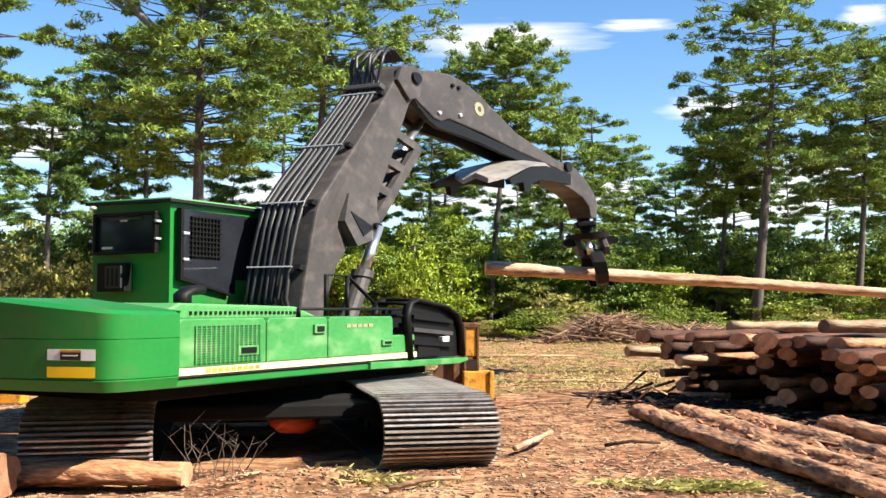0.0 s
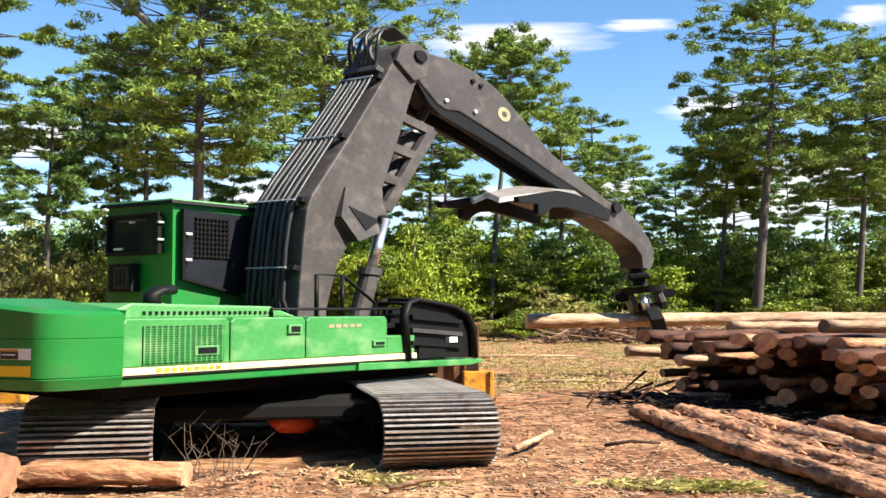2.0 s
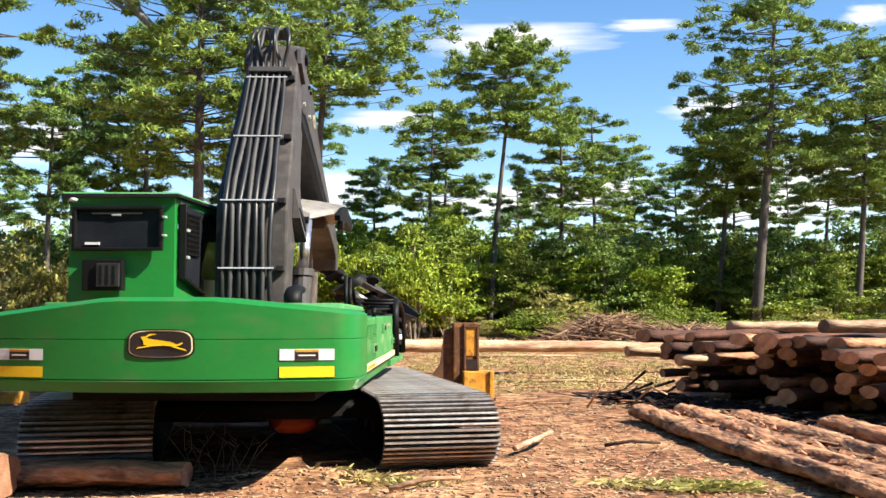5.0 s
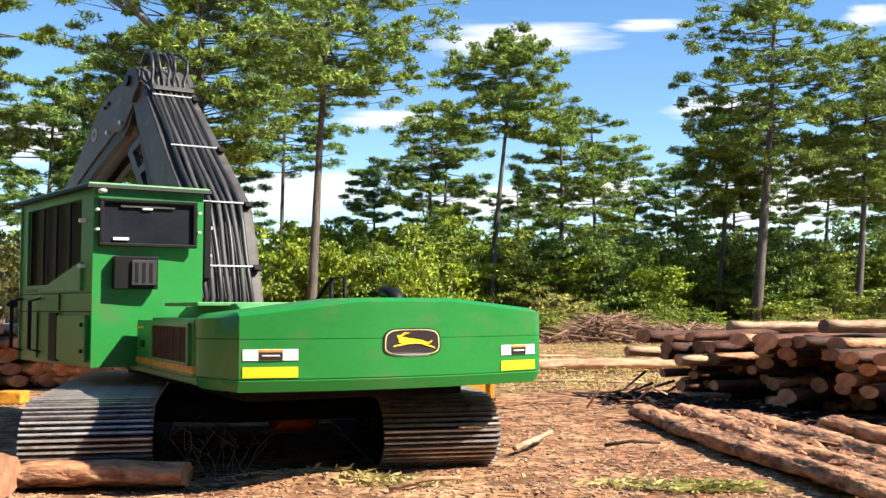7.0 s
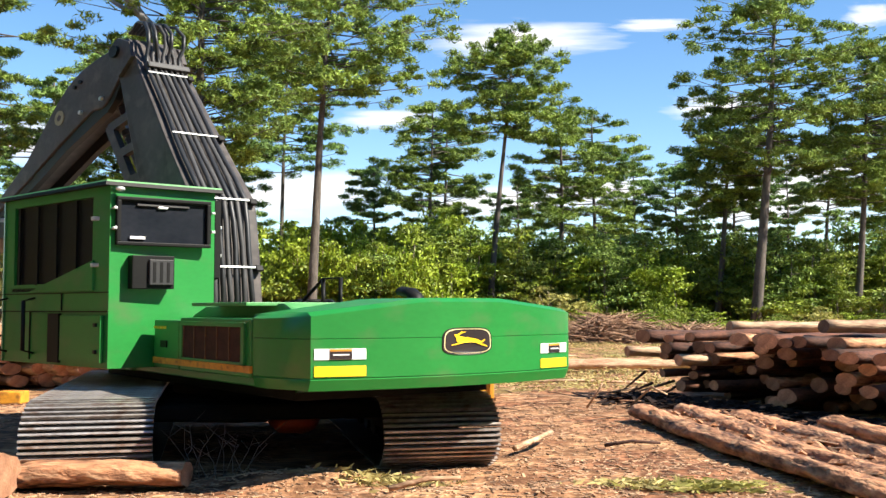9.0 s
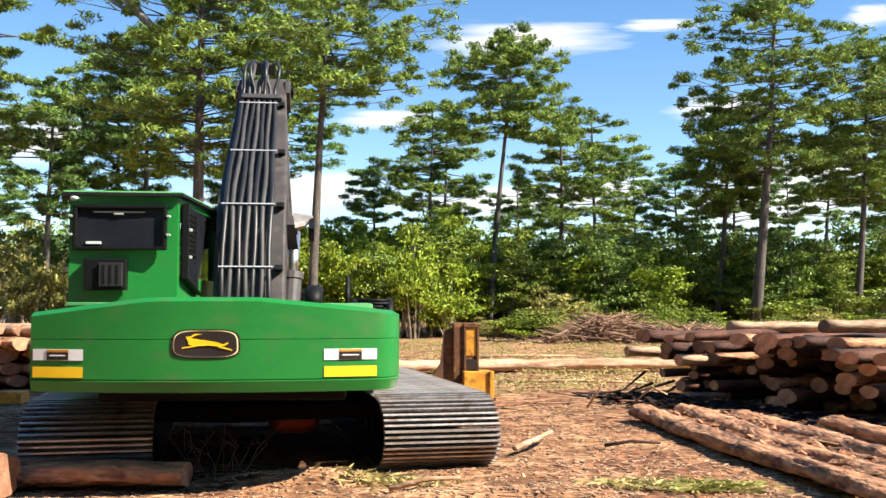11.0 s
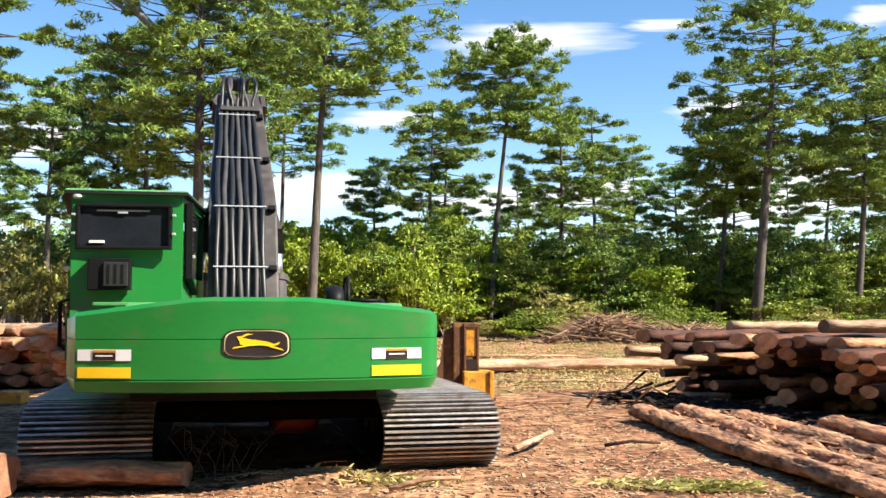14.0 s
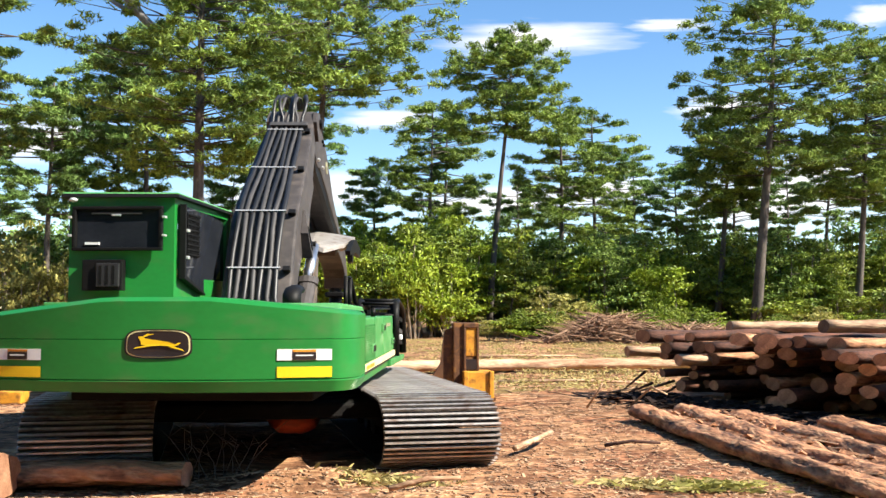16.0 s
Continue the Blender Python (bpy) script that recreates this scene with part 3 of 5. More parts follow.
def cab():
    """Rear wall, flaring left side, windows set in frames, a roof that overhangs."""
    rl, rr, fl, fr = (-1.66, -0.56), (-0.70, -0.5), (-2.02, 1.45), (-0.62, 1.35)
    bm = bmesh.new()

    def slab(a, b, z0, z1, t, q):
        d = Vector((b[0] - a[0], b[1] - a[1]))
        nn = Vector((-d.y, d.x)).normalized() * t
        vs = [q.verts.new((x, y, z)) for z in (z0, z1) for x, y in ((a[0], a[1]), (b[0], b[1]), (b[0] + nn.x, b[1] + nn.y), (a[0] + nn.x, a[1] + nn.y))]
        for f in ((0, 1, 5, 4), (1, 2, 6, 5), (2, 3, 7, 6), (3, 0, 4, 7), (4, 5, 6, 7), (3, 2, 1, 0)):
            q.faces.new([vs[i] for i in f])

    def along(a, b, s):
        return (a[0] + (b[0] - a[0]) * s, a[1] + (b[1] - a[1]) * s)
    slab(rl, rr, 2.2, 3.2, 0.06, bm)
    bmesh.ops.recalc_face_normals(bm, faces=bm.faces[:])
    shell = part("cab", bm, GREEN, loader, "green steel operator cab with guarded windows")

    def panel(name, a, b, z0, z1):
        q = bmesh.new()
        slab(a, b, z0, z1, 0.06, q)
        bmesh.ops.recalc_face_normals(q, faces=q.faces[:])
        part(name, q, GREEN, shell)
    panel("header_panel", rl, rr, 3.86, 4.06)
    panel("corner_post", rl, along(rl, rr, 0.1), 3.2, 3.86), panel("corner_post", along(rl, rr, 0.87), rr, 3.2, 3.86)
    panel("side_panel", fl, rl, 1.34, 2.62), panel("header_panel", fl, rl, 3.92, 4.06)
    panel("corner_post", along(fl, rl, 0.86), rl, 2.62, 3.92), panel("corner_post", fl, along(fl, rl, 0.12), 2.62, 3.92)
    panel("side_panel", rr, fr, 2.0, 2.75), panel("header_panel", rr, fr, 3.95, 4.06), panel("corner_post", rr, along(rr, fr, 0.05), 2.75, 3.95)
    panel("corner_post", along(rr, fr, 0.93), fr, 2.75, 3.95)
    panel("front_panel", fr, fl, 1.34, 2.4), panel("corner_post", fr, along(fr, fl, 0.08), 2.4, 3.9), panel("corner_post", along(fr, fl, 0.92), fl, 2.4, 3.9), panel("header_panel", fr, fl, 3.9, 4.06)
    panel("base_panel", rl, rr, 1.34, 2.2), panel("base_panel", rr, fr, 1.34, 2.0)

    def plan(name, outline, z0, z1, material, label=""):
        q = bmesh.new()
        lo, hi = [q.verts.new((x, y, z0)) for x, y in outline], [q.verts.new((x * 0.985 - 0.018, y * 0.985, z1)) for x, y in outline]
        q.faces.new(lo[::-1]), q.faces.new(hi)
        for i in range(len(lo)):
            q.faces.new((lo[i - 1], lo[i], hi[i], hi[i - 1]))
        bmesh.ops.recalc_face_normals(q, faces=q.faces[:])
        part(name, q, material, shell, label)
    plan("roof_edge", [(-1.72, -0.62), (-0.64, -0.56), (-0.57, 1.5), (-2.09, 1.56)], 4.055, 4.11, BLACK)
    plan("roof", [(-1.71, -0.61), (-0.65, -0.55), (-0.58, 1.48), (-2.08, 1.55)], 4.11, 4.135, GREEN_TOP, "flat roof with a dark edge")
    # windows
    part("rear_window", boxed(-1.59, -0.80, -0.575, -0.55, 3.2, 3.86), GLASS, shell, "dark tinted rear window in a bolted frame")
    for a in ((-1.62, -0.78, 3.845, 3.9), (-1.62, -0.78, 3.17, 3.225), (-1.62, -1.58, 3.225, 3.845), (-0.82, -0.78, 3.225, 3.845)):
        part("window_frame", boxed(a[0], a[1], -0.615, -0.56, a[2], a[3], 0.012), BLACK, shell)
    part("window_bar", boxed(-1.44, -0.98, -0.6, -0.576, 3.775, 3.80), TUBE, shell)
    part("window_badge", boxed(-1.26, -1.17, -0.6, -0.576, 3.74, 3.775, 0.008), CLAMP, shell)
    part("window_label", boxed(-1.5, -1.37, -0.6, -0.576, 3.27, 3.31), WHITE, shell)
    for x in (-1.635, -0.765):
        for z in (3.42, 3.72):
            part("window_latch", boxed(x - 0.016, x + 0.016, -0.63, -0.56, z - 0.018, z + 0.018, 0.006), CLAMP, shell)
    # box guard under the rear window
    q = bmesh.new()
    box(q, -1.50, -1.13, -0.66, -0.55, 2.52, 3.02, 0.01)
    vent = part("vent_box", q, BLACK, shell, "black vent box")
    part("vent_face", boxed(-1.36, -1.15, -0.69, -0.6, 2.58, 2.96, 0.008), MESH, shell)
    for i in range(3):
        part("vent_slot", boxed(-1.33 + i * 0.06, -1.305 + i * 0.06, -0.694, -0.6, 2.62, 2.92), BLACK, shell)
    # left window: black sheet painted for the unlit interior, with a slanting sill
    q = bmesh.new()
    a, b = along(fl, rl, 0.10), along(fl, rl, 0.88)
    slab(a, b, 2.55, 3.94, 0.02, q)
    for v in q.verts:
        v.co.x += 0.03
    part("side_window", q, BLACK, shell, "side window filled black for the shaded cab interior")
    q = bmesh.new()
    slab(a, b, 2.5, 2.56, 0.05, q)
    part("window_frame", q, BLACK, shell)
    q = bmesh.new()
    p0, p1 = along(fl, rl, 0.3), along(fl, rl, 0.88)
    vs = [q.verts.new((p[0] - dx, p[1], z)) for dx in (0.02, -0.03) for p, z in ((p0, 2.5), (p1, 2.5), (p1, 2.95))]
    for f in ((0, 1, 2), (5, 4, 3), (0, 3, 4, 1), (1, 4, 5, 2), (2, 5, 3, 0)):
        q.faces.new([vs[i] for i in f])
    bmesh.ops.recalc_face_normals(q, faces=q.faces[:])
    part("sill_plate", q, GREEN, shell)
    q = bmesh.new()
    slab(along(fl, rl, 0.62), along(fl, rl, 0.97), 1.42, 2.12, 0.03, q)
    for v in q.verts:
        v.co.x -= 0.035
    part("locker_door", q, GREEN, shell)
    q = bmesh.new()
    slab(along(fl, rl, 0.50), along(fl, rl, 0.60), 1.38, 2.15, 0.03, q)
    for v in q.verts:
        v.co.x -= 0.03
    part("door_gap", q, BLACK, shell)
    # seams, hinges and rails of the left side
    for z0, z1, s0, s1 in ((2.17, 2.19, 0.0, 1.0), (2.46, 2.475, 0.0, 1.0), (1.40, 2.17, 0.30, 0.305), (2.2, 2.46, 0.60, 0.605)):
        q = bmesh.new()
        slab(along(fl, rl, s0), along(fl, rl, s1), z0, z1, 0.02, q)
        for v in q.verts:
            v.co.x -= 0.012
        part("panel_seam", q, BLACK, shell)
    for s, z in ((0.93, 1.55), (0.93, 1.95), (0.90, 2.85), (0.90, 3.55)):
        x, y = along(fl, rl, s)
        part("hinge", boxed(x - 0.05, x + 0.02, y - 0.03, y + 0.03, z, z + 0.06, 0.008), BLACK if z < 2.5 else CLAMP, shell)
    for s in (0.06, 0.34):
        x, y = along(fl, rl, s)
        q = bmesh.new()
        pipe(q, [(x, y, 1.5), (x - 0.1, y, 1.55), (x - 0.1, y, 2.35), (x, y, 2.4)], 0.02, 6)
        part("handrail", q, BLACK, shell, "black tube handrail", smooth=True)
    for i in range(4):
        q = bmesh.new()
        a1, b1 = along(fl, rl, 0.16 + 0.18 * i), along(fl, rl, 0.175 + 0.18 * i)
        slab(a1, b1, 2.6, 3.9, 0.02, q)
        part("guard_bar", q, BLACK, shell)
    # right window with mesh guard
    q = bmesh.new()
    out = [(-0.42, 2.75), (0.3, 2.5), (1.2, 2.5), (1.25, 3.95), (-0.42, 3.95)]
    prism(q, [(y, z) for y, z in out], -0.69, -0.66)
    part("side_window", q, GLASS, shell, "side window filled black for the shaded cab interior behind a guard")
    q = bmesh.new()
    prism(q, [(-0.44, 2.72), (0.3, 2.46), (0.3, 2.5), (-0.40, 2.78), (-0.40, 3.96), (-0.44, 3.96)], -0.67, -0.61, 0.005)
    part("window_frame", q, BLACK, shell)
    for i in range(9):
        part("guard_bar", boxed(-0.655, -0.64, -0.25 + i * 0.05, -0.235 + i * 0.05, 3.12, 3.85), BLACK, shell)
    for i in range(9):
        part("guard_bar", boxed(-0.65, -0.635, -0.27, 0.19, 3.14 + i * 0.085, 3.16 + i * 0.085), BLACK, shell)
    for z in (3.05, 3.5):
        part("hinge", boxed(-0.66, -0.59, -0.42, -0.34, z, z + 0.05, 0.008), CLAMP, shell)
    q = bmesh.new()
    box(q, -1.4, -0.9, 0.15, 0.65, 2.0, 2.5, 0.06), box(q, -1.38, -0.92, 0.05, 0.2, 2.45, 3.3, 0.06)
    part("seat", q, BLACK, shell, "black operator seat")
    q = bmesh.new()
    bmesh.ops.create_uvsphere(q, u_segments=10, v_segments=6, radius=0.04, matrix=pose(-1.60, -0.63, 4.0))
    part("work_lamp", q, CLAMP, shell, smooth=True)
    return shell


def tracks():
    """Two crawler tracks with grouser shoes, and the frame between them."""
    turn = Matrix.Rotation(radians(12.4), 4, "Z")
    half, low, high, r = 1.85, 0.48, 0.48, 0.46
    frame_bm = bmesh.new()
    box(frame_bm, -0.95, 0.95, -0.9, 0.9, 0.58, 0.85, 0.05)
    f = part("undercarriage", frame_bm, TRACKDARK, loader, "undercarriage frame coloured near black for shade")
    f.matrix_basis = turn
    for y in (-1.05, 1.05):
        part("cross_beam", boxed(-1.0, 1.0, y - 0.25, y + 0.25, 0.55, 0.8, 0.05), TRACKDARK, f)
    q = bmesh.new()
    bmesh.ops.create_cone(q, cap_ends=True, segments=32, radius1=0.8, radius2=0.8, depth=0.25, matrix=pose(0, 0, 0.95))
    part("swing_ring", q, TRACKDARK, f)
    # one shoe: a plate with three grousers
    sb = bmesh.new()
    w, p = 0.46, 0.097
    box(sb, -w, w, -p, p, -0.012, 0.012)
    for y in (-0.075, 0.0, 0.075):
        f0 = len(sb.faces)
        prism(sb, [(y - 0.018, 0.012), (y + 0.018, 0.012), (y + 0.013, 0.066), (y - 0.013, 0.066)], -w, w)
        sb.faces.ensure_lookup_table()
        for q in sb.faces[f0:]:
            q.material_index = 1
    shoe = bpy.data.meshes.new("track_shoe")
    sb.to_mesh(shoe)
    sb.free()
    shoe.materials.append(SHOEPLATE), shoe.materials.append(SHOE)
    total = 4 * half + 2 * math.pi * r
    count = round(total / 0.205)
    for side in (-1, 1):
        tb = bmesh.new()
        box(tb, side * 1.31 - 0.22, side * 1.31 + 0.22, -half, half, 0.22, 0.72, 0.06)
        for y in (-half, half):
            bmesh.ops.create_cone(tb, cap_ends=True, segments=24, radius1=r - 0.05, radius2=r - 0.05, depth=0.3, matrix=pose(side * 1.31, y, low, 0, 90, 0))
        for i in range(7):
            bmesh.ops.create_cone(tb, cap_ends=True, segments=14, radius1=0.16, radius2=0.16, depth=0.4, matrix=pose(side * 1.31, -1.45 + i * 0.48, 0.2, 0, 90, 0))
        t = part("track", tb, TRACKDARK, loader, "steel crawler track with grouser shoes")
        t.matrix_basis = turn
        for i in range(count):
            s = (i + 0.5) / count * total
            if s < 2 * half:
                y, z, a = -half + s, low + r, 0.0
            elif s < 2 * half + math.pi * r:
                b = (s - 2 * half) / r
                y, z, a = half + math.sin(b) * r, low + math.cos(b) * r, -b
            elif s < 4 * half + math.pi * r:
                y, z, a = half - (s - 2 * half - math.pi * r), low - r, math.pi
            else:
                b = (s - 4 * half - math.pi * r) / r
                y, z, a = -half - math.sin(b) * r, low - math.cos(b) * r, math.pi - b
            o = new("track_shoe", shoe)
            o.parent = t
            o.matrix_basis = pose(side * 1.31, y, z) @ Matrix.Rotation(a, 4, "X")
    # red lump added under the frame for an unidentified red object behind the machine
    q = bmesh.new()
    bmesh.ops.create_uvsphere(q, u_segments=18, v_segments=10, radius=1.0, matrix=Matrix.LocRotScale((0.28, -0.85, 0.46), None, (0.23, 0.2, 0.2)))
    for v in q.verts:
        v.co += Vector(v.normal) * 0.03 * noise.noise(v.co * 9)
    part("swivel_cover", q, REDPAINT, f, "red lump added under the frame", smooth=True)


BOOM_OUT = [(0.0, 0.35), (-0.2, 0.1), (-0.1, -0.12), (0.4, 0.0), (0.92, 0.13), (1.73, 0.2), (2.29, 0.12), (2.74, -0.26), (3.0, -0.24), (3.44, -0.09), (4.7, -0.1),
            (5.81, -0.09), (6.09, -0.16), (6.5, -0.1), (6.66, 0.04), (6.6, 0.28), (6.41, 0.38), (5.62, 0.47), (4.03, 0.73), (2.75, 0.96), (2.5, 0.95), (1.8, 0.8), (0.82, 0.56)]
STICK_OUT = [(-0.2, 0.0), (-0.05, 0.22), (0.5, 0.48), (1.1, 0.66), (1.6, 0.69), (2.07, 0.62), (2.9, 0.38), (3.67, 0.15), (5.76, 0.0), (6.2, 0.08), (6.32, -0.1), (6.15, -0.26),
             (5.6, -0.25), (3.75, -0.33), (2.4, -0.34), (1.2, -0.42), (0.95, -0.58), (0.75, -0.58), (0.3, -0.4), (-0.1, -0.25)]


def back_line(u):
    return float(np.interp(u, [0.0, 0.82, 1.8, 2.5, 2.75, 4.03, 5.62, 6.41, 6.6], [0.35, 0.56, 0.8, 0.95, 0.96, 0.73, 0.47, 0.38, 0.28]))


def arms():
    bm = bmesh.new()
    prism(bm, BOOM_OUT, -0.36, 0.36, 0.025)
    boom = part("boom", bm, BOOM, loader, "dark grey box-section boom with worn paint")
    for side in (-1, 1):
        q = bmesh.new()
        prism(q, [(2.2, 0.14), (2.55, 0.5), (3.15, 0.52), (3.14, -0.16), (2.82, -0.36), (2.62, -0.3)], side * 0.34, side * 0.50, 0.02)
        for v in q.verts:
            if abs(v.co.x) > 0.4:
                v.co.x = side * float(np.interp(v.co.y, [2.2, 3.15], [0.48, 0.365]))
        part("cylinder_boss", q, BOOM, boom)
        # black triangle laid on the boss as the shadow under its overhang
        q = bmesh.new()
        prism(q, [(2.80, 0.42), (2.76, -0.14), (2.46, 0.06)], side * 0.34, side * 0.47)
        for v in q.verts:
            if abs(v.co.x) > 0.4:
                v.co.x = side * (0.012 + float(np.interp(v.co.y, [2.2, 3.15], [0.48, 0.365])))
        part("gusset_recess", q, BLACK, boom)
        q = bmesh.new()
        pipe(q, [(side * 0.3, 2.8, -0.18), (side * 0.46, 2.8, -0.18)], 0.08, 12)
        part("pin", q, BLACK, boom)
        q = bmesh.new()
        prism(q, [(5.85, 0.0), (6.05, 0.42), (6.4, 0.42), (6.68, 0.16), (6.62, -0.12), (6.1, -0.2)], side * 0.34, side * 0.42, 0.015)
        part("head_plate", q, BOOM, boom)
        q = bmesh.new()
        pipe(q, [(side * 0.3, 6.418, 0.05), (side * 0.47, 6.418, 0.05)], 0.12, 14)
        part("pin", q, BLACK, boom)
    for side in (-1, 1):
        for a, b in (((3.1, -0.38), (5.2, -0.78)), ((3.1, -0.1), (3.2, -0.42)), ((3.72, -0.1), (3.78, -0.52)), ((4.4, -0.1), (4.46, -0.64)), ((5.1, -0.1), (5.15, -0.78))):
            d = Vector((b[0] - a[0], b[1] - a[1])).normalized() * 0.09
            nrm = Vector((-d.y, d.x))
            q = bmesh.new()
            prism(q, [(a[0] + nrm.x, a[1] + nrm.y), (b[0] + nrm.x, b[1] + nrm.y), (b[0] - nrm.x, b[1] - nrm.y), (a[0] - nrm.x, a[1] - nrm.y)], side * 0.2, side * 0.28)
            part("cylinder_guard", q, BOOM, boom)
    # hoses up the back of the boom
    for i in range(7):
        x = -0.27 + i * 0.078
        pts = [(x * 1.5, 0.25, 0.1), (x * 1.2, 0.5, 0.42)]
        pts += [(x + 0.008 * math.sin(u * 3 + i * 2), u, back_line(u) + 0.07) for u in np.linspace(0.9, 5.8, 12)]
        lift = (0.09, 0.02, 0.12, 0.05, 0.13, 0.03, 0.10)[i]
        sway = 0.05 * math.sin(i * 2.3)
        pts += [(x, 6.02, 0.56), (x + sway, 6.2, 0.60 + lift * 0.6), (x + sway * 1.5, 6.45, 0.62 + lift), (x * 0.9 + sway, 6.72, 0.58 + lift * 0.75), (x * 0.8, 6.9, 0.42 + lift * 0.3), (x * 0.7, 6.86, 0.15)]
        q = bmesh.new()
        pipe(q, pts, 0.028, 7)
        part("hose", q, HOSE if i % 2 == 0 else TUBE, boom, smooth=True)
    for u in (1.45, 2.65, 4.1, 5.6):
        part("hose_clamp", boxed(-0.31, 0.24, u - 0.012, u + 0.012, back_line(u) + 0.09, back_line(u) + 0.106), CLAMP, boom)
        part("clamp_block", boxed(0.26, 0.34, u - 0.05, u + 0.05, back_line(u), back_line(u) + 0.09, 0.01), BLACK, boom)
    part("hose_manifold", boxed(-0.3, 0.3, 5.72, 5.84, 0.46, 0.60, 0.02), TUBE, boom)
    # the boom narrows towards its head
    for ob in (boom, *boom.children):
        for v in ob.data.vertices:
            v.co.x *= float(np.interp(v.co.y, [3.2, 6.4], [1.0, 0.78]))
    bm = bmesh.new()
    prism(bm, STICK_OUT, -0.24, 0.24, 0.03)
    stick = part("stick", bm, BOOM, loader, "dark grey tapering stick")
    for side in (-1, 1):
        q = bmesh.new()
        bmesh.ops.create_cone(q, cap_ends=True, segments=20, radius1=0.17, radius2=0.17, depth=0.012, matrix=pose(side * 0.244, 2.15, 0.22, 0, 90, 0))
        part("emblem", q, DULL, stick, "pale yellow round emblem")
        q = bmesh.new()
        bmesh.ops.create_cone(q, cap_ends=True, segments=20, radius1=0.07, radius2=0.07, depth=0.016, matrix=pose(side * 0.244, 2.15, 0.22, 0, 90, 0))
        part("emblem_mark", q, BOOM, stick)
        q = bmesh.new()
        prism(q, [(0.0, -0.25), (0.9, -0.58), (1.25, -0.42), (6.0, -0.24), (5.7, -0.40), (3.75, -0.58), (2.3, -0.6), (0.9, -0.74), (0.6, -0.66)], side * 0.14, side * 0.22)
        part("lower_flange", q, BLACK, stick)
        for u, v in ((1.2, 0.42), (1.4, 0.45), (0.85, -0.4), (1.5, -0.2)):
            q = bmesh.new()
            pipe(q, [(side * 0.22, u, v), (side * 0.27, u, v)], 0.045, 10)
            part("pin", q, BLACK if v > 0 else CLAMP, stick)
    # heel with its gooseneck
    bm = bmesh.new()
    prism(bm, [(-1.4, -0.46), (-0.6, -0.3), (-0.3, 0.05), (0.25, 0.15), (1.16, -0.14), (1.7, -0.48), (1.95, -0.76), (1.98, -1.2), (1.85, -1.4), (1.58, -1.4), (1.44, -1.05), (1.04, -0.82), (0.47, -0.70), (-0.6, -0.58), (-1.3, -0.86)], -0.22, 0.22, 0.03)
    heel = part("heel", bm, BOOM, loader, "worn steel heel with a gooseneck")
    q = bmesh.new()
    top = [(-3.5, -1.06, 0.2), (-3.15, -0.82, 0.5), (-2.7, -0.54, 0.62), (-2.2, -0.37, 0.62), (-1.5, -0.37, 0.5), (-0.8, -0.36, 0.3)]
    rows = [[q.verts.new((x * hw, u, v - abs(x) * 0.12 - dz)) for x, dz in ((-1, 0), (-0.5, -0.03), (0, -0.05), (0.5, -0.03), (1, 0), (1, 0.12), (0, 0.1), (-1, 0.12))] for u, v, hw in top]
    for a, b in zip(rows, rows[1:]):
        for i in range(8):
            q.faces.new((a[i], a[(i + 1) % 8], b[(i + 1) % 8], b[i]))
    q.faces.new(rows[0]), q.faces.new(rows[-1][::-1])
    bmesh.ops.recalc_face_normals(q, faces=q.faces[:])
    part("heel_plate", q, HEEL, heel, "scuffed pale heel plate")
    for side in (-1, 1):
        q = bmesh.new()
        prism(q, [(-3.75, -1.3), (-3.2, -0.98), (-2.75, -0.72), (-2.2, -0.58), (-0.95, -0.52), (-0.95, -0.85), (-2.4, -1.02), (-2.8, -1.2), (-3.0, -1.5), (-3.15, -1.48), (-3.2, -1.26), (-3.7, -1.42)], side * 0.56, side * 0.64, 0.01)
        part("heel_jaw", q, BLACK, heel, "black toothed heel jaw")
        q = bmesh.new()
        pipe(q, [(side * 0.2, 0.0, -0.05), (side * 0.3, 0.0, -0.05)], 0.16, 14)
        part("pin", q, BLACK, heel)
    # rotator and grapple; origin at the hanging pin, hanging down -z
    bm = bmesh.new()
    pipe(bm, [(0, 0, 0.12), (0, 0, -0.3), (0, 0, -0.55)], 0.13, 12)
    grapple = part("grapple", bm, BLACK, loader, "black rotator head with log grapple", smooth="auto")
    q = bmesh.new()
    box(q, -0.2, 0.2, -0.2, 0.2, -0.36, -0.16, 0.05)
    part("swivel", q, BLACK, grapple)
    q = bmesh.new()
    bmesh.ops.create_cone(q, cap_ends=True, segments=20, radius1=0.4, radius2=0.44, depth=0.2, matrix=pose(0, 0, -0.68))
    part("rotator", q, BLACK, grapple, smooth="auto")
    for side in (-1, 1):
        q = bmesh.new()
        bmesh.ops.create_cone(q, cap_ends=True, segments=12, radius1=0.14, radius2=0.14, depth=0.3, matrix=pose(side * 0.4, 0, -0.86, 90, 0, 0))
        part("rotator_motor", q, BLACK, grapple, smooth="auto")
        q = bmesh.new()
        prism(q, [(-0.24, -0.78), (0.24, -0.78), (0.3, -1.1), (0.2, -1.34), (-0.2, -1.34), (-0.3, -1.1)], side * 0.2, side * 0.3, 0.015)
        part("yoke_plate", q, BOOM, grapple)
        q = bmesh.new()
        pipe(q, [(side * 0.08, side * 0.3, -0.86), (side * 0.1, side * 0.36, -1.3)], 0.07, 10)
        part("grapple_cylinder", q, CHROME, grapple, smooth=True)
        q = bmesh.new()
        claw = [(0.1, -1.12), (0.42, -1.25), (0.56, -1.6), (0.5, -2.0), (0.22, -2.3), (0.0, -2.38), (0.1, -2.22), (0.34, -1.96), (0.38, -1.62), (0.26, -1.4), (0.0, -1.28)]
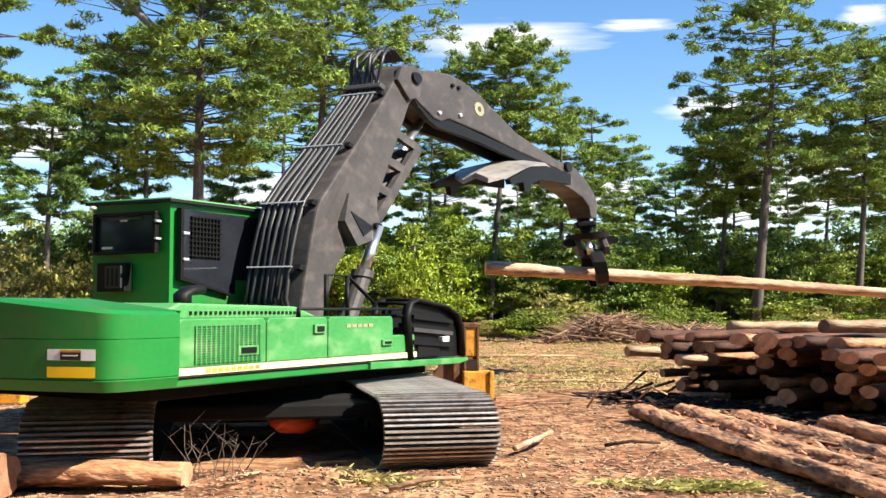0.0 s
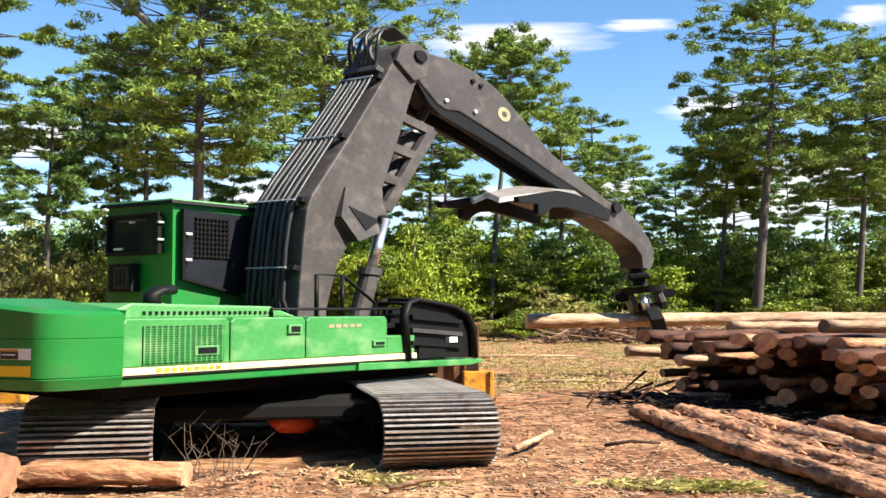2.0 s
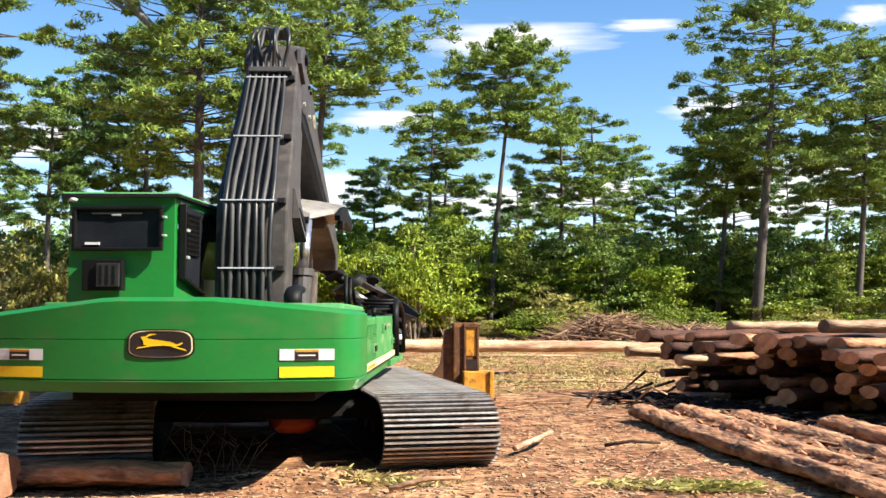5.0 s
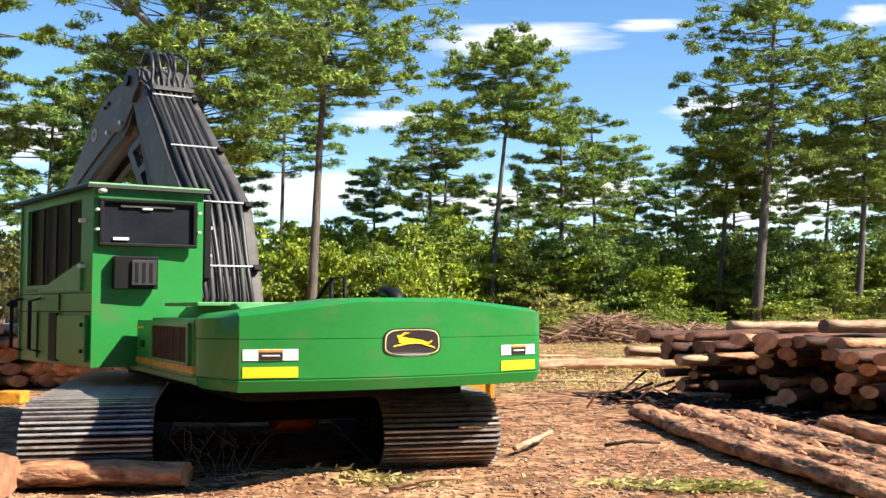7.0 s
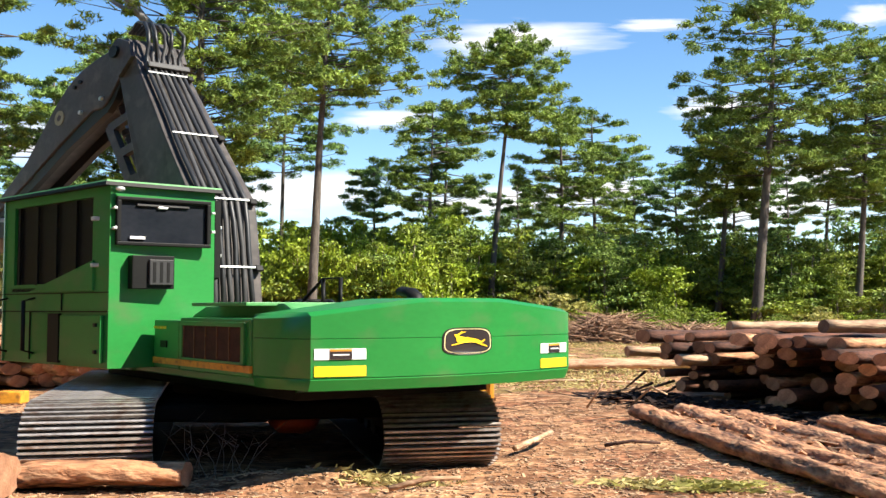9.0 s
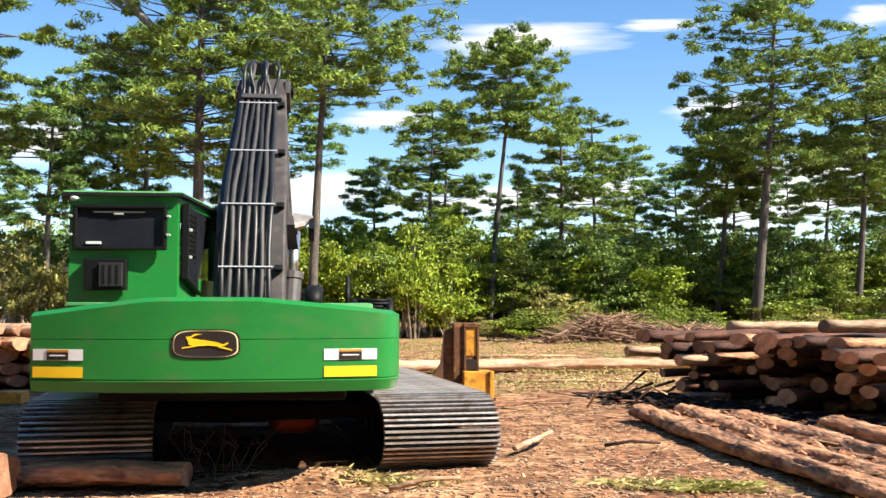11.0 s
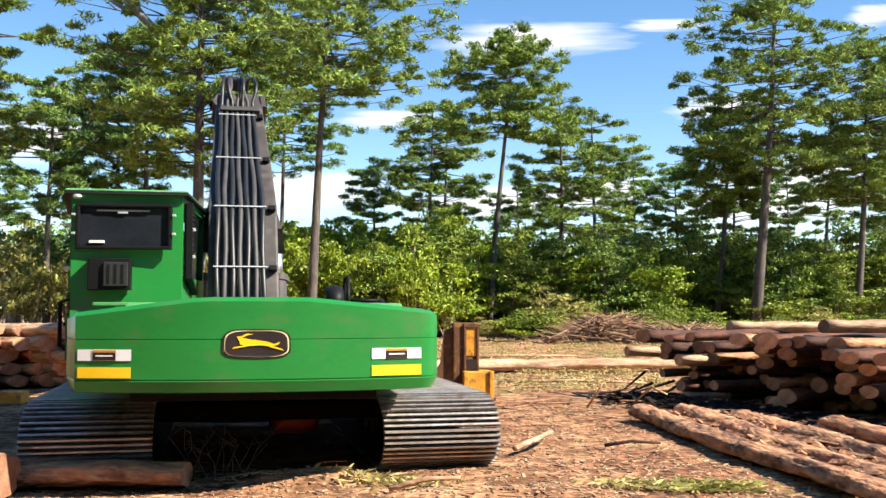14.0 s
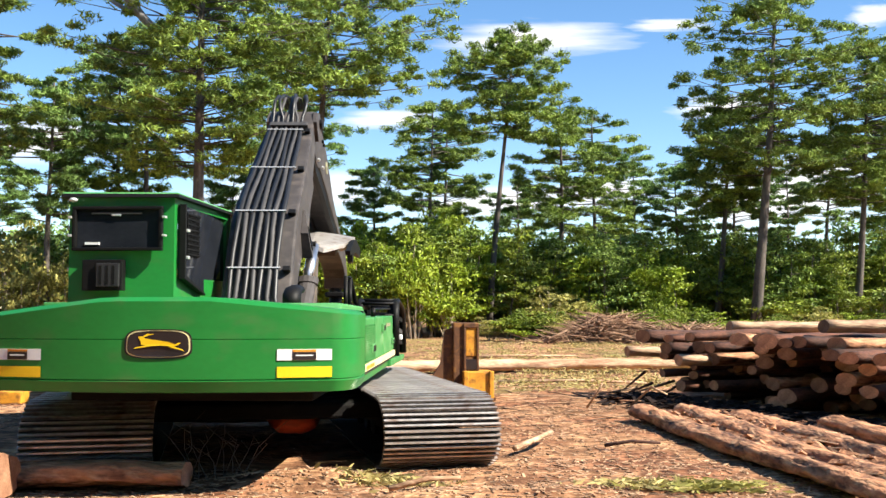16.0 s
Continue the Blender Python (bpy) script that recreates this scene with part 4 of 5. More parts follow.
        prism(q, [(side * y, z) for y, z in claw], -0.22 if side > 0 else -0.12, 0.22 if side > 0 else 0.12, 0.02)
        part("claw", q, BLACK, grapple, "curved dark steel claw")
    # cylinders
    def ram(name, r, length):
        q = bmesh.new()
        pipe(q, [(0, 0, 0), (0, length, 0)], r, 14)
        pipe(q, [(0, length - 0.12, 0), (0, length + 0.02, 0)], r * 1.18, 14)
        bar = part(name, q, BOOM, loader, "dark hydraulic cylinder barrel", smooth=False)
        q = bmesh.new()
        pipe(q, [(0, 0, 0), (0, -length, 0)], r * 0.58, 14)
        rod = part(name + "_rod", q, CHROME, loader, "bright chrome piston rod", smooth=True)
        return bar, rod
    rams = {"left": ram("boom_cylinder", 0.11, 1.15), "right": ram("boom_cylinder", 0.11, 1.15), "stick": ram("stick_cylinder", 0.12, 2.0)}
    return boom, stick, heel, grapple, rams


COUNTERWEIGHT, HOUSING, CAB = counterweight(), housing(), cab()
tracks()
BOOMPART, STICKPART, HEELPART, GRAPPLE, RAMS = arms()

# the log in the grapple
held = new("log", log_mesh(13.5, 0.23, 0.13, 5, BAREWOOD, rings=120, sides=16, crook=0.09))
tagged(held, "long peeled pine log carried by the grapple", "log")
# ---- trees and brush ----
def cards(centres, size, rng, flatten=0.7, long=1.0, up=0.0):
    """Many small pointed leaves round given centres."""
    n = len(centres)
    d = rng.normal(size=(n, 3))
    d[:, 2] = d[:, 2] * flatten + up
    d /= np.linalg.norm(d, axis=1, keepdims=True)
    s = np.cross(d, rng.normal(size=(n, 3)))
    s /= np.linalg.norm(s, axis=1, keepdims=True)
    ln = size * long * rng.uniform(0.6, 1.4, (n, 1))
    wd = size * 0.32 * rng.uniform(0.7, 1.3, (n, 1))
    v = np.stack([centres - d * ln * 0.5, centres + s * wd, centres + d * ln * 0.6, centres - s * wd], axis=1).reshape(-1, 3)
    v[:, 2] = np.maximum(v[:, 2], 0.02)
    f = np.arange(4 * n).reshape(-1, 4)
    return v, f


def leaf_mesh(name, v, f, material):
    me = bpy.data.meshes.new(name)
    me.from_pydata(v.tolist(), [], f.tolist())
    me.materials.append(material)
    return me


def pine(name_seed, height_m, radius, lean, crown_from, spread, clumps, material, label, x, y, needles=120, flat_top=0.75):
    """A tapered trunk, limbs in uneven tiers and needle tufts at their ends."""
    rng = np.random.default_rng(name_seed)
    tree = new("pine_tree")
    tree.matrix_world = pose(x, y, 0)
    bm = bmesh.new()
    axis = lambda u: Vector((lean * u + 0.12 * math.sin(u * 4 + name_seed), 0.1 * math.sin(u * 3 + name_seed * 2), height_m * u - 0.1))
    pipe(bm, [axis(u) for u in np.linspace(0, 1, 12)], radius, 9, radius * 0.14)
    tips = []
    clumps = int(clumps * 1.15)
    for i in range(clumps):
        u = crown_from + (1 - crown_from) * (i + rng.random()) / clumps
        a = rng.random() * 2 * math.pi
        v = (u - crown_from) / (1 - crown_from)
        reach = spread * (0.35 + 0.65 * math.sin(math.pi * min(1, 0.18 + v * flat_top))) * rng.uniform(0.3, 1.1) * (1 - 0.55 * max(0, v - 0.75) / 0.25)
        p0 = axis(u)
        tip = p0 + Vector((math.cos(a) * reach, math.sin(a) * reach, reach * rng.uniform(-0.05, 0.25)))
        mid = (p0 + tip) / 2 + Vector((0, 0, -0.06 * reach + 0.1))
        pipe(bm, [p0, mid, tip], 0.018 + 0.02 * reach / spread, 4, 0.008)
        tips.append((tip, 1.0))
        if reach > 0.3 * spread:
            side = Vector((-math.sin(a), math.cos(a), 0.06)) * reach * 0.26
            for q, k in ((tip.lerp(mid, 0.35) + side, 0.9), (tip.lerp(mid, 0.45) - side, 0.9), (tip.lerp(mid, 0.9), 0.7)):
                if rng.random() < 0.8:
                    tips.append((q, k))
    part("trunk", bm, TRUNK, tree, smooth=True)
    pts = []
    for p, r in tips:
        k = int(needles * 1.35 * rng.uniform(0.6, 1.2) * r)
        size = rng.uniform(0.30, 0.62) * r * (0.75 + 0.25 * spread / 4)
        ball = rng.normal(size=(k, 3))
        ball /= np.linalg.norm(ball, axis=1, keepdims=True)
        ball *= rng.random((k, 1)) ** 0.75
        pts.append(ball * np.array([size, size, size * 0.42]) + np.array(p))
    v, f = cards(np.concatenate(pts), 0.078, rng, 0.6, 3.2, 0.5)
    crown = new("crown", leaf_mesh("crown", v, f, material))
    crown.parent = tree
    return tagged(tree, label, "tree")


def place_x(px, d):
    return (px - 784) / 1820.2 * d


def stand_of_pines():
    tall = "tall loblolly pine with a bare trunk and open crown"
    small = "slender young pine behind the clearing"
    # trunk column, distance, height, radius, lean, start of crown, spread, limbs
    for i, (px, d, h, r, lean, c0, sp, n, m, lab) in enumerate((
            (335, 36, 16.5, 0.27, 0.6, 0.38, 4.7, 165, NEEDLE, "stout old pine with a broad dense crown"),
            (545, 44, 18.0, 0.24, 1.2, 0.56, 5.6, 125, NEEDLE, tall), (499, 55, 17.0, 0.16, 0.2, 0.5, 4.0, 80, NEEDLE2, tall),
            (868, 50, 15.0, 0.19, 1.05, 0.64, 3.6, 84, NEEDLE, tall), (1338, 46, 16.6, 0.27, 1.1, 0.44, 4.9, 105, NEEDLE, tall),
            (1512, 48, 14.0, 0.2, 1.0, 0.45, 4.4, 115, NEEDLE, tall), (1262, 50, 11.8, 0.19, 1.2, 0.5, 2.9, 76, NEEDLE, tall),
            (1448, 60, 11.5, 0.16, 1.2, 0.55, 2.6, 44, NEEDLE2, small), (1300, 62, 12.0, 0.15, 0.3, 0.5, 2.6, 46, NEEDLE2, small),
            (762, 58, 13.0, 0.17, 0.0, 0.45, 3.4, 62, NEEDLE, small), (780, 62, 13.6, 0.17, 0.3, 0.45, 3.2, 54, NEEDLE2, small),
            (988, 56, 12.8, 0.2, 0.2, 0.42, 3.3, 66, NEEDLE, tall), (1050, 60, 13.0, 0.18, 0.1, 0.4, 3.4, 66, NEEDLE, small),
            (205, 48, 13.6, 0.18, 0.2, 0.46, 3.9, 92, NEEDLE, tall), (262, 46, 14.0, 0.18, -0.1, 0.6, 3.2, 50, NEEDLE2, tall),
            (85, 44, 11.2, 0.18, 0.0, 0.45, 2.9, 60, NEEDLE2, tall), (-40, 40, 14.5, 0.2, 0.2, 0.5, 2.6, 50, NEEDLE, tall),
            (655, 64, 10.6, 0.15, 0.2, 0.4, 2.8, 50, NEEDLE2, small), (1120, 66, 11.6, 0.15, 0.2, 0.35, 3.0, 54, NEEDLE2, small),
            (1200, 64, 10.6, 0.15, 0.0, 0.35, 3.0, 54, NEEDLE2, small), (1600, 52, 13.5, 0.2, 0.0, 0.4, 3.6, 80, NEEDLE, tall),
            (410, 58, 9.8, 0.15, 0.0, 0.4, 2.6, 46, NEEDLE2, small), (-20, 56, 10.0, 0.15, 0.0, 0.4, 2.6, 46, NEEDLE2, small),
            (1390, 66, 10.4, 0.15, 0.2, 0.4, 2.6, 40, NEEDLE2, small), (915, 66, 9.6, 0.15, 0.1, 0.4, 2.8, 46, NEEDLE2, small))):
        tree = pine(20 + i, h, r, lean, c0, sp, n, m, lab, place_x(px, d), d)
        if i == 0:
            dead_limb(tree)
        tagged(tree, group="pines at the edge of the clearing")


def dead_limb(tree):
    """A broken grey limb high on the stout pine."""
    bm = bmesh.new()
    pipe(bm, [(0.2, 0, 10.3), (-0.5, -0.8, 10.5), (-1.01, -1.5, 10.86)], 0.03, 6, 0.03)
    pipe(bm, [(-1.0, -1.5, 10.84), (-1.35, -1.5, 11.16), (-1.72, -1.5, 11.62), (-2.1, -1.5, 12.2)], 0.12, 9, 0.2)
    pipe(bm, [(-1.62, -1.5, 11.42), (-2.05, -1.5, 11.5), (-2.47, -1.5, 11.77)], 0.1, 7, 0.06)
    part("dead_limb", bm, DEADWOOD, tree, "broken grey dead limb", smooth=True)


def shrub_meshes():
    kinds = []
    for i, (m, n) in enumerate(((LEAF, 5600), (LEAF2, 5200), (LEAF3, 2600), (LEAF2, 5600), (LEAF, 4800))):
        rng = np.random.default_rng(300 + i)
        bm = bmesh.new()
        pts = []
        for s in range(11):
            a, r = rng.random() * 6.28, rng.uniform(0.2, 1.15)
            top = Vector((math.cos(a) * r, math.sin(a) * r, rng.uniform(1.2, 2.6)))
            base = Vector((math.cos(a) * 0.25, math.sin(a) * 0.25, -0.05))
            mid = (base + top) / 2 + Vector((0.1 * math.cos(a), 0.1 * math.sin(a), 0.15))
            pipe(bm, [base, mid, top], 0.055 if m is LEAF3 else 0.035, 5, 0.012)
            for k in range(5):
                c = np.array(mid.lerp(top, 0.2 * k + 0.2)) + rng.normal(size=3) * np.array([0.34, 0.34, 0.2])
                pts.append(rng.normal(size=(n // 55, 3)) * np.array([0.20, 0.20, 0.085]) * rng.uniform(0.6, 1.4) + c)
        p = np.concatenate(pts)
        p[:, 2] = np.abs(p[:, 2])
        v, f = cards(p, 0.128, rng, 0.7, 1.1)
        stems = bpy.data.meshes.new("stems")
        bm.to_mesh(stems)
        bm.free()
        stems.materials.append(TWIG)
        kinds.append((stems, leaf_mesh("foliage", v, f, m)))
    return kinds


def sapling_meshes():
    """Slender young trees, leafy in loose flat tiers along several upright stems."""
    kinds = []
    for i, m in enumerate((LEAF2, LEAF, NEEDLE, LEAF2)):
        rng = np.random.default_rng(340 + i)
        bm = bmesh.new()
        pts = []
        for s in range(4):
            foot = Vector((rng.normal() * 0.5, rng.normal() * 0.5, -0.05))
            tip = foot + Vector((rng.normal() * 0.4, rng.normal() * 0.4, rng.uniform(3.2, 5.4)))
            pipe(bm, [foot, foot.lerp(tip, 0.5) + Vector((rng.normal() * 0.12, 0, 0)), tip], 0.06, 5, 0.012)
            for k in range(15):
                u = rng.uniform(0.22, 1.0)
                a, reach = rng.uniform(0, 6.28), (1.15 - u) * rng.uniform(0.3, 1.5) + 0.1
                c = foot.lerp(tip, u) + Vector((math.cos(a) * reach, math.sin(a) * reach, 0.15 * reach))
                pipe(bm, [foot.lerp(tip, u), c], 0.014, 3, 0.005)
                pts.append(rng.normal(size=(95, 3)) * np.array([0.26, 0.26, 0.075]) * rng.uniform(0.7, 1.3) + np.array(c))
        v, f = cards(np.concatenate(pts), 0.13, rng, 0.6, 1.3)
        stems = bpy.data.meshes.new("stems")
        bm.to_mesh(stems)
        bm.free()
        stems.materials.append(TRUNK)
        kinds.append((stems, leaf_mesh("foliage", v, f, m)))
    return kinds


# trunks that stand clear before the bushes: column, distance
NEAR_TRUNKS = ((866, 50), (1338, 46), (1512, 48), (1262, 50), (545, 44))


def thicket():
    kinds = shrub_meshes() + sapling_meshes()
    rng = random.Random(12)
    lab = ["bright yellow-green sapling bush at the wood's edge", "green leafy bush at the wood's edge", "brownish half-dry bush at the wood's edge", "dense green bush at the wood's edge", "yellow-green sapling bush at the wood's edge", "tall green sapling at the wood's edge", "tall yellow-green sapling at the wood's edge", "slender young pine at the wood's edge", "tall green sapling at the wood's edge"]
    # column, distance, size, kind
    rows = []
    for i in range(34):
        px = -60 + i * 50 + rng.uniform(-20, 20)
        k = 2 if px < 60 else (0 if 480 < px < 830 else rng.choice([1, 3, 1, 2, 3]))
        rows.append((px, rng.uniform(50, 56), rng.uniform(1.25, 1.75), rng.uniform(1.7, 2.3) if px < 900 else rng.uniform(1.4, 1.9), k))
    for i in range(36):
        px = -60 + i * 47 + rng.uniform(-20, 20)
        k = 2 if px < 150 else (rng.choice([0, 4, 0]) if 500 < px < 860 else rng.choice([1, 3, 2, 1]))
        rows.append((px, rng.uniform(43, 49), rng.uniform(0.9, 1.25), rng.uniform(1.15, 1.65) if px < 900 else rng.uniform(0.7, 1.05), k))
    for i in range(44):
        px = 600 + i * 23 + rng.uniform(-12, 12)
        size = rng.uniform(0.75, 1.15)
        rows.append((px, rng.uniform(43.5, 52), size, size, rng.choice([5, 6, 6, 7, 8])))
    for i in range(30):
        px = 880 + i * 24 + rng.uniform(-12, 12)
        rows.append((px, rng.uniform(39, 43), rng.uniform(0.5, 0.8), rng.uniform(0.25, 0.5), rng.choice([1, 2, 4])))
    for px, d, wide, tall, k in rows:
        for trunk_px, trunk_d in NEAR_TRUNKS:
            if abs(px - trunk_px) < 62 and d < trunk_d and tall > 0.6:
                d = trunk_d + rng.uniform(2.5, 5.0)
        b = new("bush")
        b.matrix_world = Matrix.LocRotScale((place_x(px, d), d, 0.0), Euler((0, 0, rng.uniform(0, 6.28))), (wide, wide, tall))
        for nm, me in (("stem", kinds[k][0]), ("foliage", kinds[k][1])):
            o = new(nm, me)
            o.parent = b
        tagged(b, lab[k], "bush", "bushes along the wood's edge")


def far_woods():
    rng = np.random.default_rng(77)
    pts = []
    bm = bmesh.new()
    for i in range(150):
        d = rng.uniform(66, 100)
        x = rng.uniform(-0.52, 0.52) * d
        h = rng.uniform(4.0, 7.6) * d / 75
        pipe(bm, [(x, d, 0), (x + rng.normal() * 0.2, d, h)], 0.14, 5, 0.04)
        c0 = rng.uniform(0.1, 0.45)
        for k in range(26):
            u = rng.uniform(c0, 1)
            r = 2.3 * (1.1 - u) + 0.4
            c = np.array([x + rng.normal() * r * 0.6, d + rng.normal() * r * 0.6, h * u])
            pts.append(rng.normal(size=(24, 3)) * np.array([0.5, 0.5, 0.22]) + c)
    v, f = cards(np.concatenate(pts), 0.30, rng, 0.6, 1.2)
    woods = new("far_woods", leaf_mesh("far_woods", v, f, NEEDLE2))
    tagged(woods, "distant mixed pine woods", "woods", kind="stuff")
    stems = part("far_trunks", bm, TRUNK)
    tagged(stems, "distant bare pine trunks in the woods", "woods", kind="stuff")


def sky_blocking_woods():
    """Dense pine woods added out of view, sides and behind, to cut skylight."""
    rng = np.random.default_rng(78)
    pts = []
    bm = bmesh.new()
    for i in range(230):
        a = radians(rng.uniform(52, 288))
        near = 30 if a > math.pi else 24
        d = near + 14 * rng.random()
        x, y = -math.sin(a) * d, 6 + math.cos(a) * d
        h = rng.uniform(9.5, 13.5) if x < 0 or y < -8 else rng.uniform(8.0, 10.5)
        pipe(bm, [(x, y, 0), (x + rng.normal() * 0.3, y, h)], 0.22, 6, 0.04)
        for k in range(34):
            u = rng.uniform(0.06, 1)
            r = 2.4 * (1.15 - u) + 0.4
            c = np.array([x + rng.normal() * r * 0.6, y + rng.normal() * r * 0.6, h * u])
            pts.append(rng.normal(size=(14, 3)) * np.array([0.6, 0.6, 0.3]) + c)
    v, f = cards(np.concatenate(pts), 0.55, rng, 0.6, 1.3)
    tagged(new("side_woods", leaf_mesh("side_woods", v, f, NEEDLE2)), "unseen dense pine woods added to block low skylight", "woods", kind="stuff")
    tagged(part("side_trunks", bm, TRUNK), "trunks of the unseen woods added round the clearing", "woods", kind="stuff")


def brush_pile():
    """Heaped dry limbs at the edge of the clearing."""
    rng = np.random.default_rng(9)
    for cx, cy, w, h, n, lab in ((6.2, 38.5, 2.6, 1.0, 1900, "heap of dry brown limbs and slash"), (9.2, 38.0, 2.6, 0.6, 1200, "low heap of dry slash")):
        bm = bmesh.new()
        for i in range(n):
            p = Vector((cx + rng.normal() * w * 0.5, cy + rng.normal() * 0.8, 0))
            top = h * math.exp(-((p.x - cx) / w) ** 2 * 2)
            p.z = rng.uniform(0, top)
            a, e = rng.uniform(0, 6.28), rng.uniform(-0.25, 0.6)
            d = Vector((math.cos(a) * math.cos(e), math.sin(a) * math.cos(e), math.sin(e) * 0.6)) * rng.uniform(0.3, 1.3)
            q = p + d
            q.z = max(q.z, 0.02)
            pipe(bm, [p, q], 0.026, 3, 0.008)
        tagged(part("brush_heap", bm, STRAW), lab, "brush pile", kind="stuff")


def litter():
    """Bark, chips and twigs strewn over the soil."""
    rng = np.random.default_rng(5)
    v, f = [], []

    def chip(x, y, ln, wd, th, a):
        z = height(x, y)
        c, s = math.cos(a), math.sin(a)
        t = rng.normal() * 0.06
        i = len(v)
        for u, w, k in ((-1, -1, 0), (1, -0.7, 0), (1.1, 0.6, 0), (-0.9, 1, 0), (-1, -1, 1), (1, -0.7, 1), (1.1, 0.6, 1), (-0.9, 1, 1)):
            v.append((x + c * u * ln - s * w * wd, y + s * u * ln + c * w * wd, z + k * th + t * u * ln))
        for q in ((4, 5, 6, 7), (0, 1, 5, 4), (1, 2, 6, 5), (2, 3, 7, 6), (3, 0, 4, 7)):
            f.append(tuple(i + j for j in q))
    for i in range(14000):
        y = 6.3 + 8 * rng.random() ** 1.3
        x = rng.uniform(-0.46, 0.46) * y
        if -4.6 < x < -0.1 and 8.2 < y < 12:
            continue
        chip(x, y, rng.uniform(0.008, 0.05) * rng.choice([0.5, 0.8, 1.3]), rng.uniform(0.003, 0.013), rng.uniform(0.002, 0.009), rng.uniform(0, 3.14))
    for i in range(6500):
        y = rng.uniform(12, 40)
        x = rng.uniform(-0.46, 0.46) * y
        chip(x, y, rng.uniform(0.04, 0.3), rng.uniform(0.006, 0.018), rng.uniform(0.004, 0.012), rng.normal() * 0.6)
    tagged(raw("wood_litter", v, f, CHIP), "bark chips and splinters strewn on soil", "debris", kind="stuff")


def weeds():
    g = np.random.default_rng(15)
    c = []
    for i in range(300):
        y = g.uniform(15.5, 38)
        x = g.uniform(-0.05, 0.24) * y + g.normal() * 0.5
        n = 44
        c.append(g.normal(size=(n, 3)) * np.array([0.16, 0.16, 0.03]) + np.array([x, y, 0.05]))
    v, f = cards(np.concatenate(c), 0.03, g, 0.5, 3.0, 0.3)
    tagged(new("weed_cover", leaf_mesh("weed_cover", v, f, DRYGRASS)), "low yellowish weeds scattered over the clearing", "weeds", kind="stuff")


def sticks():
    rng = random.Random(3)
    for pts, r, lab in (([(0.62, 8.95, 0.05), (0.85, 9.3, 0.09), (1.02, 9.75, 0.1)], 0.028, "pale peeled stick lying on soil"),
                        ([(-0.36, 6.95, 0.05), (-0.1, 7.05, 0.10), (0.12, 7.02, 0.11)], 0.022, "pale splintered stick lying on soil"),
                        ([(1.45, 9.3, 0.03), (1.7, 9.35, 0.06), (1.95, 9.3, 0.05)], 0.018, "dark stick lying on soil"),
                        ([(1.75, 12.6, 0.05), (1.9, 12.5, 0.3), (1.93, 12.5, 0.36)], 0.014, "thin pale branch sticking up"),
                        ([(2.4, 13.2, 0.02), (2.6, 12.9, 0.28), (2.75, 12.7, 0.20)], 0.016, "thin pale branch sticking up"),
                        ([(0.9, 26, 0.05), (2.0, 26.5, 0.05), (3.4, 26, 0.06)], 0.04, "pale limb lying in the clearing"),
                        ([(3.6, 37, 0.05), (4.1, 37, 0.3), (4.5, 37.2, 0.5)], 0.04, "pale limb lying in the clearing"),
                        ([(0.9, 17, 0.05), (2.2, 17.2, 0.06), (3.3, 16.8, 0.05)], 0.03, "pale limb lying in the clearing")):
        bm = bmesh.new()
        pipe(bm, pts, r, 7, r * 0.7)
        tagged(part("stick", bm, BAREWOOD if "pale" in lab else BARK, smooth=True), lab, "stick", "sticks on the ground")
    # leafless bush before the machine
    bm = bmesh.new()
    for i in range(15):
        base = Vector((-1.72 + rng.uniform(-0.25, 0.3), 7.75 + rng.uniform(-0.1, 0.1), 0.0))
        tip = base + Vector((rng.uniform(-0.35, 0.32), rng.uniform(-0.15, 0.15), rng.uniform(0.18, 0.42)))
        mid = (base + tip) / 2 + Vector((rng.uniform(-0.05, 0.05), 0, 0.03))
        pipe(bm, [base, mid, tip], 0.004, 4, 0.0015)
        for k in range(2):
            p = mid.lerp(tip, rng.random())
            pipe(bm, [p, p + Vector((rng.uniform(-0.12, 0.12), rng.uniform(-0.05, 0.05), rng.uniform(0.02, 0.12)))], 0.003, 3, 0.001)
    tagged(part("dead_bush", bm, DARKTWIG), "leafless grey twiggy bush before the tracks", "bush")
    # cut pine bough
    g = np.random.default_rng(6)
    for bx, by, n, m, lab in ((1.85, 7.2, 480, LEAF3, "cut yellow-green pine bough on soil"), (1.45, 7.3, 340, DRYGRASS, "dry yellow pine bough on soil"), (-0.35, 7.35, 260, DRYGRASS, "dry grass tuft on soil"), (0.6, 18.5, 500, DRYGRASS, "dry bough in the clearing")):
        c = g.normal(size=(n, 3)) * np.array([0.2, 0.10, 0.012]) + np.array([bx, by, 0.08])
        c[:, 2] += np.array([height(x, y) for x, y, _ in c]) - 0.05
        v, f = cards(c, 0.035, g, 0.3, 3.0)
        tagged(new("pine_bough" if n > 300 else "grass_tuft", leaf_mesh("bough", v, f, m)), lab, "bough" if n > 300 else "grass", kind="stuff")


